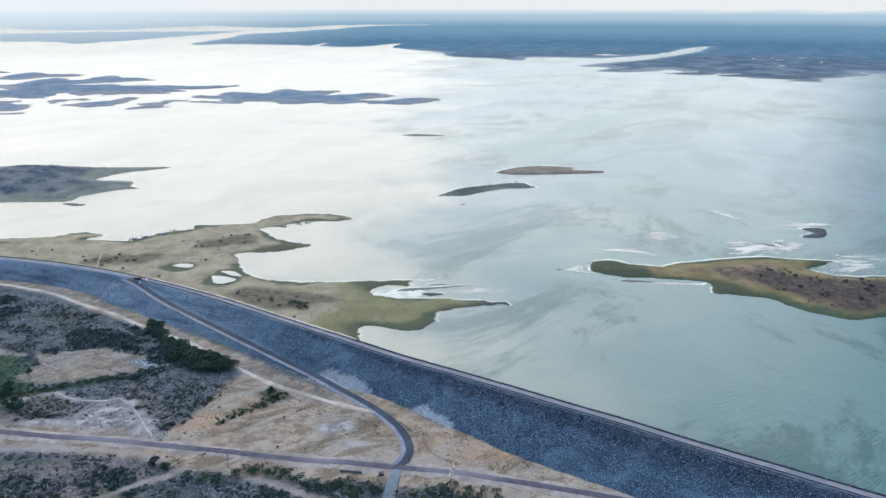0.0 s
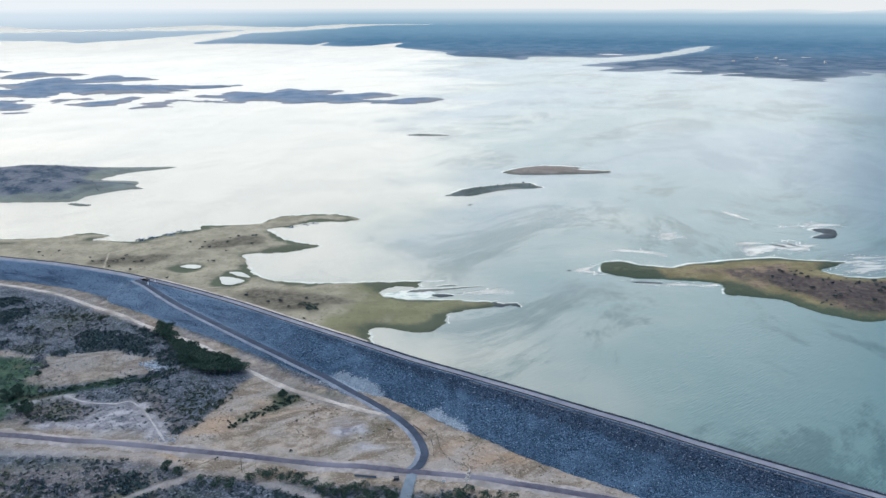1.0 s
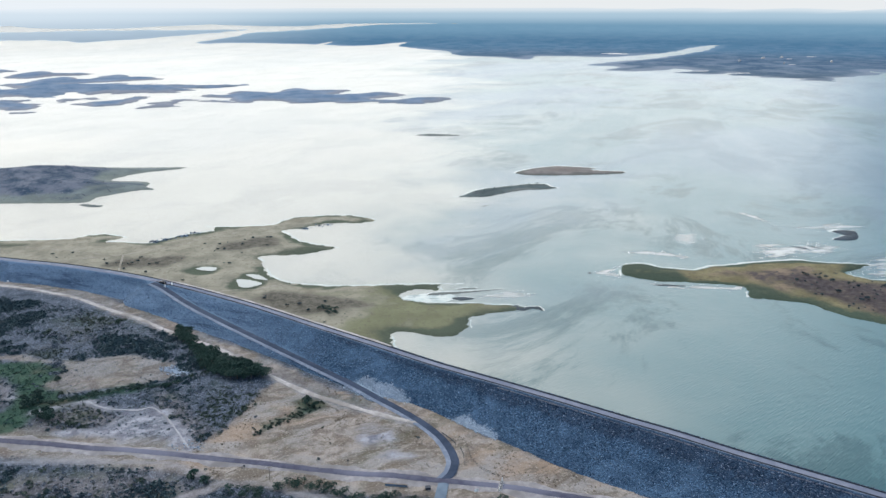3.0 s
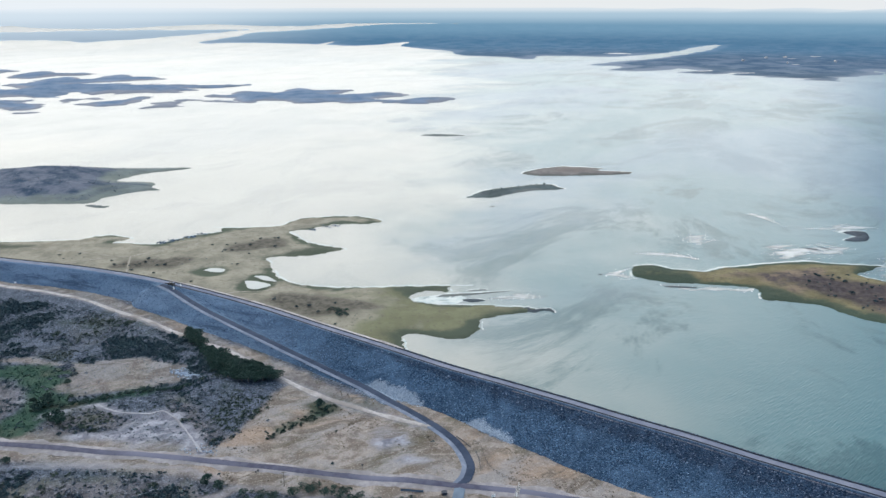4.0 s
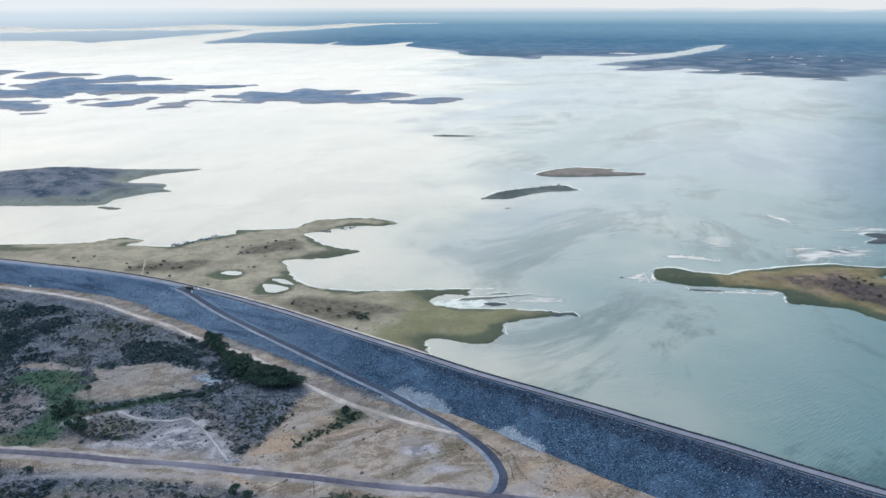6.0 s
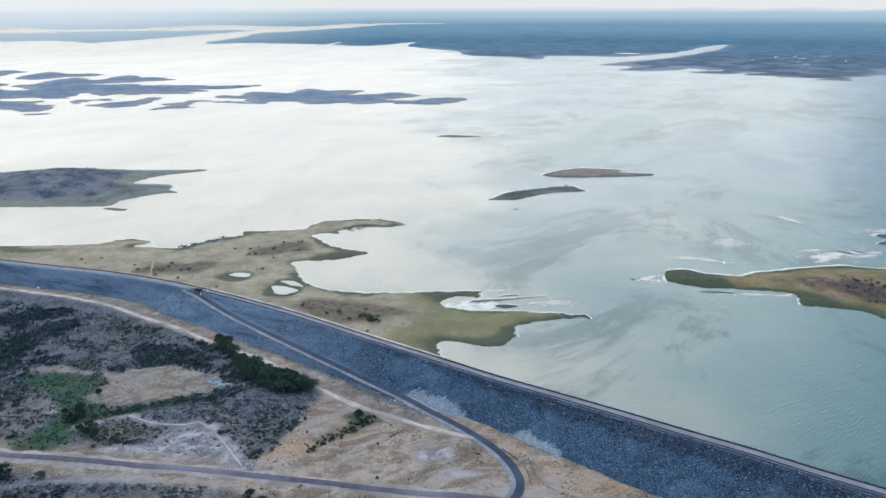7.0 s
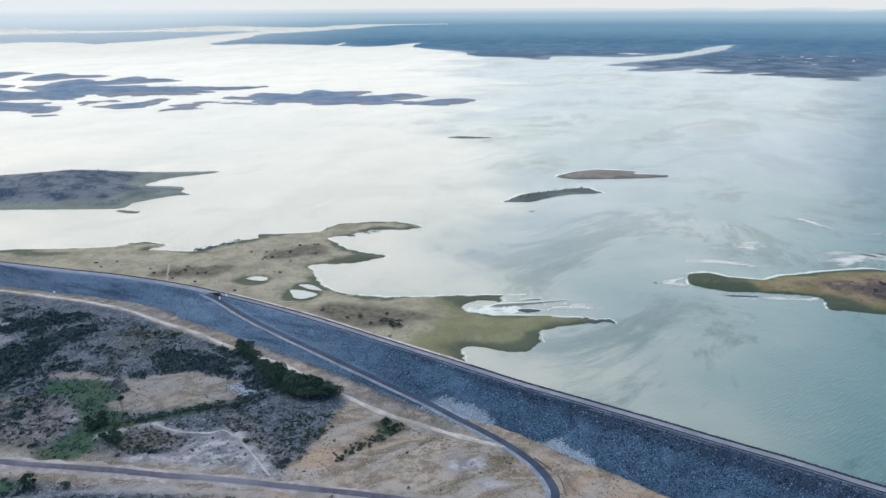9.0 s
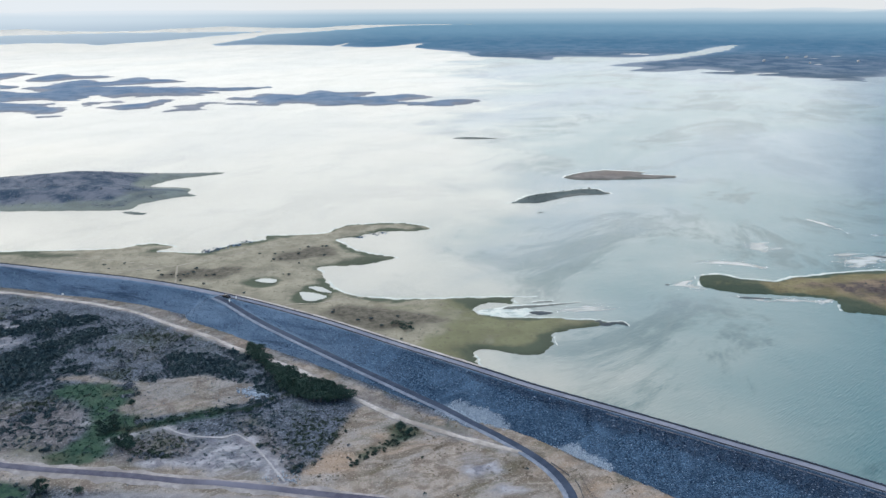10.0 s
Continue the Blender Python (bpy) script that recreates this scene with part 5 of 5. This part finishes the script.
def build_stones():
    rng = np.random.default_rng(12)
    line = dam_near[(dam_near[:, 0] > -380) & (dam_near[:, 0] < 190)]
    tan = np.gradient(line, axis=0)
    tan /= np.linalg.norm(tan, axis=1)[:, None]
    nor = np.column_stack([tan[:, 1], -tan[:, 0]])
    k = rng.integers(len(line), size=62000)
    d = rng.uniform(0.8, 36, len(k))
    p = line[k] + nor[k] * d[:, None] + tan[k] * rng.uniform(-1, 1, len(k))[:, None]
    z = dam_z(p, d)
    ok = (z > ground_z(p[:, 0], p[:, 1]) - 0.1) & (nearest(p, ramp_line)[0] > 3.4) & (nearest(p, CURVE)[0] > 4)
    p, z = p[ok], z[ok]
    pale = fresh_rock(p) > 0
    dark = ~pale & (rng.random(len(p)) < coarse_rock(p, side(p, line)))
    for sel, mat, label, lo, hi in ((dark, DARK_STONE, "coarse dark stones below the dam crest", 0.14, 0.4), (~pale & ~dark, STONE, "angular blue-grey rockfill stones on the dam face", 0.10, 0.30), (pale, PALE_STONE, "fresh pale rockfill stones at the dam toe", 0.15, 0.42)):
        q = p[sel]
        if sel is pale:
            q = np.concatenate([q + rng.uniform(-1.2, 1.2, q.shape) for _ in range(8)])
        zz = np.maximum(dam_z(q, side(q, line)), ground_z(q[:, 0], q[:, 1]))
        size = rng.uniform(lo, hi, len(q)) * np.where(rng.random(len(q)) < 0.06, 1.6, 1.0)
        v, t = stone_mass(rng, q[:, 0], q[:, 1], zz + 0.1, size)
        tagged(raw_object("rockfill", v, t, mat), label, "stones", kind="stuff")
    j = rng.integers(len(line), size=9000)
    e = -rng.uniform(4.9, 8.6, len(j))
    q = line[j] + nor[j] * e[:, None] + tan[j] * rng.uniform(-1, 1, len(j))[:, None]
    q, e = q[q[:, 0] > -100], e[q[:, 0] > -100]
    v, t = stone_mass(rng, q[:, 0], q[:, 1], dam_z(q, e) + 0.1, rng.uniform(0.14, 0.42, len(q)))
    tagged(raw_object("riprap", v, t, DARK_STONE), "dark riprap stones along the lake edge of the crest", "stones", kind="stuff")
    for spots, n, spread, size, mat, label in (
        ([(-153, 352), (-149, 350), (-146, 348)], 260, 2.4, 0.6, PALE_STONE, "heap of pale rubble beside the trees"),
        ([(-237, 565), (-230, 571), (-221, 580), (-214, 588)], 150, 2.6, 0.7, STONE, "dark boulders along the shore"),
        ([(-130, 601), (-120, 609), (-112, 613)], 70, 2.0, 0.6, STONE, "dark boulders on the bay shore"),
        ([(-118, 283), (-122, 284), (-126, 282)], 60, 2.0, 0.4, PALE_STONE, "pale stones dumped by the roadside"),
    ):
        c = np.array(spots)[rng.integers(len(spots), size=n)] + rng.normal(0, spread, (n, 2)) * (1, 0.7)
        zz = np.array([drop(*u) if u[1] > 500 else surface_z(*u) for u in c])
        v, t = stone_mass(rng, c[:, 0], c[:, 1], zz + 0.1, rng.uniform(0.5, 1.3, n) * size)
        tagged(raw_object("rubble", v, t, mat), label, "stones", kind="stuff")


STEEL = varied("weathered_steel", (0.03, 0.036, 0.048), (0.05, 0.058, 0.074), 1.0, None, 1, 0.7, 0.01, 6)
TIMBER = varied("weathered_timber", (0.11, 0.09, 0.075), (0.17, 0.145, 0.125), 1.5, None, 1, 0.9, 0.01, 14)
CONCRETE = varied("pale_concrete", (0.42, 0.41, 0.40), (0.52, 0.51, 0.49), 0.8, (0.34, 0.33, 0.32), 0.3, 0.9, 0.01, 6)
WHITE = varied("white_paint", (0.74, 0.74, 0.73), (0.80, 0.80, 0.79), 1.5, None, 1, 0.5, 0.004, 8)
CAR_PAINT = varied("dark_car_paint", (0.02, 0.022, 0.028), (0.03, 0.032, 0.038), 2.0, None, 1, 0.25, 0.0, 8)
GLASS = Mat("dark_window_glass", 0.08, 0.5)
GLASS.color((0.02, 0.025, 0.03))
RUBBER = varied("tyre_rubber", (0.02, 0.02, 0.02), (0.03, 0.03, 0.03), 4.0, None, 1, 0.85, 0.0, 8)


def sweep(bm, line, zs, prof):
    """A profile of (across, up) points swept along a line."""
    line = np.asarray(line, float)[:, :2]
    t = np.gradient(line, axis=0)
    t /= np.linalg.norm(t, axis=1)[:, None]
    n = np.column_stack([t[:, 1], -t[:, 0]])
    rows = [[bm.verts.new((*(p + m * u), z + w)) for u, w in prof] for p, m, z in zip(line, n, zs)]
    k = len(prof)
    for a, b in zip(rows, rows[1:]):
        for i in range(k):
            bm.faces.new((a[i], a[(i + 1) % k], b[(i + 1) % k], b[i]))
    bm.faces.new(rows[0])
    bm.faces.new(rows[-1][::-1])
    return bm


def guard_rail(line, zs, label, spacing=4.0, height=0.75):
    """A roadside guard rail: a folded beam on square posts."""
    rail = tagged(new("guard_rail"), label, "guard rail", "guard rails")
    part("beam", sweep(bmesh.new(), line, zs, [(-0.05, height - 0.55), (0.06, height - 0.45), (0.0, height - 0.28), (0.06, height - 0.1), (-0.05, height)]), STEEL, rail)
    step = max(1, round(spacing / np.linalg.norm(line[1][:2] - line[0][:2])))
    bm = box(bmesh.new(), (0.14, 0.14, height + 0.4), (0, 0, (height - 0.4) / 2))
    first = part("post", bm, STEEL, rail)
    for i in range(0, len(line), step):
        ob = first if i == 0 else first.copy()
        if i:
            scene.collection.objects.link(ob)
        ob.location = (line[i][0], line[i][1], zs[i])
    return rail


def build_rails():
    line = dam_near[(dam_near[:, 0] > -372) & (dam_near[:, 0] < 185)]
    tan = np.gradient(line, axis=0)
    tan /= np.linalg.norm(tan, axis=1)[:, None]
    nor = np.column_stack([tan[:, 1], -tan[:, 0]])
    dry = (line - nor * 0.45)[(line[:, 0] > -196)]
    guard_rail(dry, np.full(len(dry), CREST_Z), "dark weathered steel guard rail on the dam crest's dry side")
    wet = line - nor * 4.7
    guard_rail(wet, np.full(len(wet), CREST_Z), "dark weathered steel guard rail on the dam crest's lake side", 4.0, 0.6)
    for pts, label in (([(-11.2, 285), (-10.2, 279.5), (-10.0, 273)], "short dark guard rail on the outside of the bend"), ([(-19, 296.5), (-16, 292.5), (-13.2, 288)], "short dark guard rail above the bend")):
        ln = spline(pts, 1.0)
        guard_rail(ln, np.array([surface_z(*p) for p in ln]), label, 2.0, 1.0)


def build_fence():
    line = spline([(-12, 293), (-9, 289), (-7, 277), (-3, 269.5), (3, 265), (6.5, 263)], 1.0)
    fence = tagged(new("wire_fence"), "thin wire fence on dark posts beside the road bend", "fence")
    zs = np.array([surface_z(*p) for p in line])
    first = part("post", rod(bmesh.new(), (0, 0, -0.3), (0, 0, 1.3), 0.08, 0.07), TIMBER, fence)
    for i in range(0, len(line), 3):
        ob = first if i == 0 else first.copy()
        if i:
            scene.collection.objects.link(ob)
        ob.location = (*line[i], zs[i])
    for h in (0.4, 0.8, 1.2):
        part("wire", sweep(bmesh.new(), line, zs, [(-0.02, h), (0.02, h), (0, h + 0.04)]), STEEL, fence)


def build_cattle_grid():
    """A pale slab across the road with steel bars and white end posts."""
    base = np.array((3.4, 258.6))
    z = surface_z(*base) + 0.35
    grid = tagged(new("cattle_grid"), "pale concrete cattle grid across the country road", "cattle grid")
    grid.matrix_basis = pose(base[0], base[1], z, 0, 0, -13)
    part("slab", box(bmesh.new(), (1.5, 6.2, 0.3), (0, 0, 0.03), None, 0.04), CONCRETE, grid)
    for i in range(7):
        part("bar", box(bmesh.new(), (0.09, 5.6, 0.08), (-0.6 + 0.2 * i, 0, 0.2)), STEEL, grid)
    for y in (-3.3, 3.3):
        part("end_post", rod(bmesh.new(), (0, y, -0.4), (0, y, 1.4), 0.16, 0.13), WHITE, grid, "white painted post")


def utility_pole(x, y, height, label):
    z = surface_z(x, y)
    pole = tagged(new("utility_pole"), label, "utility pole")
    pole.matrix_basis = pose(x, y, z, 0, 0, 12)
    part("pole", rod(bmesh.new(), (0, 0, -0.5), (0, 0, height), 0.17, 0.11, 10), TIMBER, pole)
    arm = part("crossarm", box(bmesh.new(), (2.2, 0.12, 0.14), (0, 0.1, height - 0.5), None, 0.02), TIMBER, pole)
    for dx in (-0.95, 0.0, 0.95):
        part("insulator", rod(bmesh.new(), (dx, 0.1, height - 0.43), (dx, 0.1, height - 0.2), 0.06, 0.04, 6), WHITE, arm, "white ceramic insulator")


def barrier_gate(a, b):
    """A long boom on a short post, with a counterweight at its heavy end."""
    a, b = Vector(a), Vector(b)
    z = surface_z(b.x, b.y)
    gate = tagged(new("barrier_gate"), "thin dark boom barrier across the side track", "barrier")
    gate.matrix_basis = pose(b.x, b.y, z)
    far_end = Vector((a.x - b.x, a.y - b.y, 1.0))
    part("post", rod(bmesh.new(), (0, 0, -0.3), (0, 0, 1.1), 0.16, 0.14), STEEL, gate)
    part("boom", rod(bmesh.new(), far_end, far_end * -0.06 + Vector((0, 0, 0.95)), 0.09, 0.12), TIMBER, gate)
    part("counterweight", box(bmesh.new(), (0.7, 0.5, 0.6), tuple(far_end * -0.08 + Vector((0, 0, 0.95))), None, 0.05), STEEL, gate, "dark steel counterweight")
    part("rest_post", rod(bmesh.new(), (far_end.x, far_end.y, -0.4), (far_end.x, far_end.y, 0.92), 0.1), STEEL, gate)


def sign_post(x, y, size, height, mat, label, turn=0):
    z = surface_z(x, y)
    sign = tagged(new("road_sign"), label, "road sign")
    sign.matrix_basis = pose(x, y, z, 0, 0, turn)
    part("post", rod(bmesh.new(), (0, 0, -0.3), (0, 0, height), 0.06), STEEL, sign)
    part("board", box(bmesh.new(), (size, 0.05, size * 0.75), (0, -0.08, height - size * 0.35), None, 0.015), mat, sign)


def make_car(x, y, z, turn):
    """A parked dark pickup: body, cab, wheels and lamps."""
    car = tagged(new("pickup_truck"), "dark pickup truck parked on the dam crest", "truck")
    car.matrix_basis = pose(x, y, z, 0, 0, turn)
    bm = box(bmesh.new(), (5.2, 1.85, 0.62), (0, 0, 0.72), None, 0.1)
    box(bm, (1.3, 1.75, 0.2), (1.85, 0, 1.08), None, 0.08)
    for yy in (-0.86, 0.86):
        box(bm, (2.1, 0.1, 0.34), (-1.5, yy, 1.15), None, 0.03)
    box(bm, (0.1, 1.75, 0.34), (-2.53, 0, 1.15), None, 0.03)
    body = part("body", bm, CAR_PAINT, car)
    bm = box(bmesh.new(), (1.9, 1.65, 0.62), (0.35, 0, 1.34), None, 0.16)
    cab = part("cab", bm, CAR_PAINT, car)
    part("windscreen", box(bmesh.new(), (0.06, 1.4, 0.42), (1.3, 0, 1.36), Matrix.Rotation(-0.4, 4, "Y")), GLASS, cab)
    for yy in (-0.84, 0.84):
        part("side_window", box(bmesh.new(), (1.4, 0.04, 0.36), (0.35, yy, 1.4)), GLASS, cab)
    for xx in (-1.6, 1.65):
        for yy in (-0.85, 0.85):
            wheel = part("wheel", rod(bmesh.new(), (xx, yy - 0.12, 0.37), (xx, yy + 0.12, 0.37), 0.37, None, 14), RUBBER, car)
            part("rim", rod(bmesh.new(), (xx, yy - 0.13, 0.37), (xx, yy + 0.13, 0.37), 0.2, None, 10), STEEL, wheel)
    for yy in (-0.7, 0.7):
        part("headlight", box(bmesh.new(), (0.05, 0.32, 0.16), (2.61, yy, 0.85), None, 0.02), WHITE, body)


def build_small():
    barrier_gate((-105.0, 260.0), (-96.4, 268.2))
    utility_pole(-84, 260.8, 6.4, "grey timber utility pole with crossarm beside the road")
    sign_post(-56, 273, 0.75, 2.5, STEEL, "dark small sign on a post at the roadside", 8)
    sign_post(-6, 254, 1.5, 1.9, WHITE, "white sign board on a post near the junction", 20)
    sign_post(-299, 474, 1.2, 2.6, WHITE, "white sign board beside the gravel track", 10)
    make_car(-189.5, 448.6, CREST_Z + 0.1, 149)
    gate = tagged(new("gate_post"), "white painted gate posts at the top of the ramp", "gate post")
    gate.matrix_basis = pose(-184.5, 444.4, CREST_Z, 0, 0, 60)
    for dx in (-2.6, 2.6):
        part("post", box(bmesh.new(), (0.5, 0.5, 1.5), (dx, 0, 0.7), None, 0.04), WHITE, gate)
    wall = tagged(new("low_wall"), "low dark stone wall beside the road verge", "wall")
    wall.matrix_basis = pose(-36, 258.6, surface_z(-36, 258.6), 0, 0, -7)
    part("wall_body", box(bmesh.new(), (8.5, 0.5, 1.2), (0, 0, 0.25), None, 0.05), STONE, wall)
    part("coping", box(bmesh.new(), (8.7, 0.62, 0.12), (0, 0, 0.9), None, 0.03), TIMBER, wall, "dark weathered coping")
    hut = tagged(new("culvert_box"), "dark steel culvert box at the junction", "culvert")
    hut.matrix_basis = pose(-24, 257, surface_z(-24, 257), 0, 0, 10)
    part("box_wall", box(bmesh.new(), (1.9, 1.4, 1.2), (0, 0, 0.4), None, 0.06), STEEL, hut)
    part("cover", box(bmesh.new(), (2.1, 1.6, 0.14), (0, 0, 1.06), None, 0.03), STEEL, hut, "dark steel cover plate")


def build_paths():
    for pts, label in (([(-305, 508), (-285, 512), (-268, 522), (-247, 528), (-238, 536), (-215, 553), (-199, 571), (-181, 585)], "pale trodden path across the grass shore"), ([(-235, 491), (-239, 504), (-246, 527)], "short pale path on the grass shore"), ([(-160, 455), (-150, 460), (-139, 461), (-126, 467), (-112, 471)], "pale path past the ponds"), ([(-333, 549), (-285, 537), (-251, 526)], "faint path along the shore")):
        ln = spline(pts, 1.5)
        zs = np.array([drop(*p) for p in ln])
        tagged(ribbon("footpath", ln, 1.3, 0.14, PATH_EARTH, zs, 3, 0.6), label, "path", kind="structure")


# centre x, y, width and depth of the ponds on the far flats
FAR_PONDS = [(601, 2897, 103, 26), (655, 2130, 92, 26), (745, 2060, 66, 20), (1103, 2577, 30, 18), (1000, 2330, 26, 14), (1231, 2700, 36, 20)]


def build_far_ponds():
    """Small sheets of water lying on the far flats."""
    for x, y, wide, deep in FAR_PONDS:
        a = np.linspace(0, math.tau, 48, endpoint=False)
        line = np.column_stack([x + np.cos(a) * wide / 2, y + np.sin(a) * deep / 2])
        line = line + np.column_stack([fuzz(line, 0.02, 4, 1.0), fuzz(line, 0.02, 4, 5.0)]) * deep * 0.5
        zs = np.array([drop(*p) for p in line]) + 1.0
        tagged(mesh_object("pond", np.column_stack([line, zs]), [range(len(line))], POND), "pale sheet of water on the far flats", "pond", kind="structure")


def make_house(x, y, wide, turn):
    z = max(drop(x, y), 1.0)
    house = tagged(new("farm_building"), "small pale farm building with a low roof on the far shore", "building", "farm buildings")
    house.matrix_basis = pose(x, y, z, 0, 0, turn)
    walls = part("wall", box(bmesh.new(), (wide, wide * 0.6, 4.0), (0, 0, 1.5), None, 0.05), CONCRETE, house)
    for dx in (-0.25, 0.25):
        part("window", box(bmesh.new(), (1.2, 0.1, 1.2), (dx * wide, -wide * 0.3, 2.0)), GLASS, walls)
    bm = bmesh.new()
    w, d = wide / 2 + 0.4, wide * 0.3 + 0.4
    v = [bm.verts.new(c) for c in ((-w, -d, 3.4), (w, -d, 3.4), (w, d, 3.4), (-w, d, 3.4), (-w, 0, 5.4), (w, 0, 5.4))]
    for f in ((0, 1, 5, 4), (2, 3, 4, 5), (1, 2, 5), (3, 0, 4), (3, 2, 1, 0)):
        bm.faces.new([v[i] for i in f])
    part("roof", bm, CONCRETE, house)


def build_farms():
    for i, (x, y) in enumerate([(906, 2485), (1031, 2617), (1104, 2644), (1003, 2385), (1180, 2454)]):
        make_house(x, y, 7 + 2 * (i % 3), 20 * i)


build_trees()
build_paths()
build_far_ponds()
build_farms()
build_bushes()
build_scrub()
build_stones()
build_rails()
build_fence()
build_cattle_grid()
build_small()
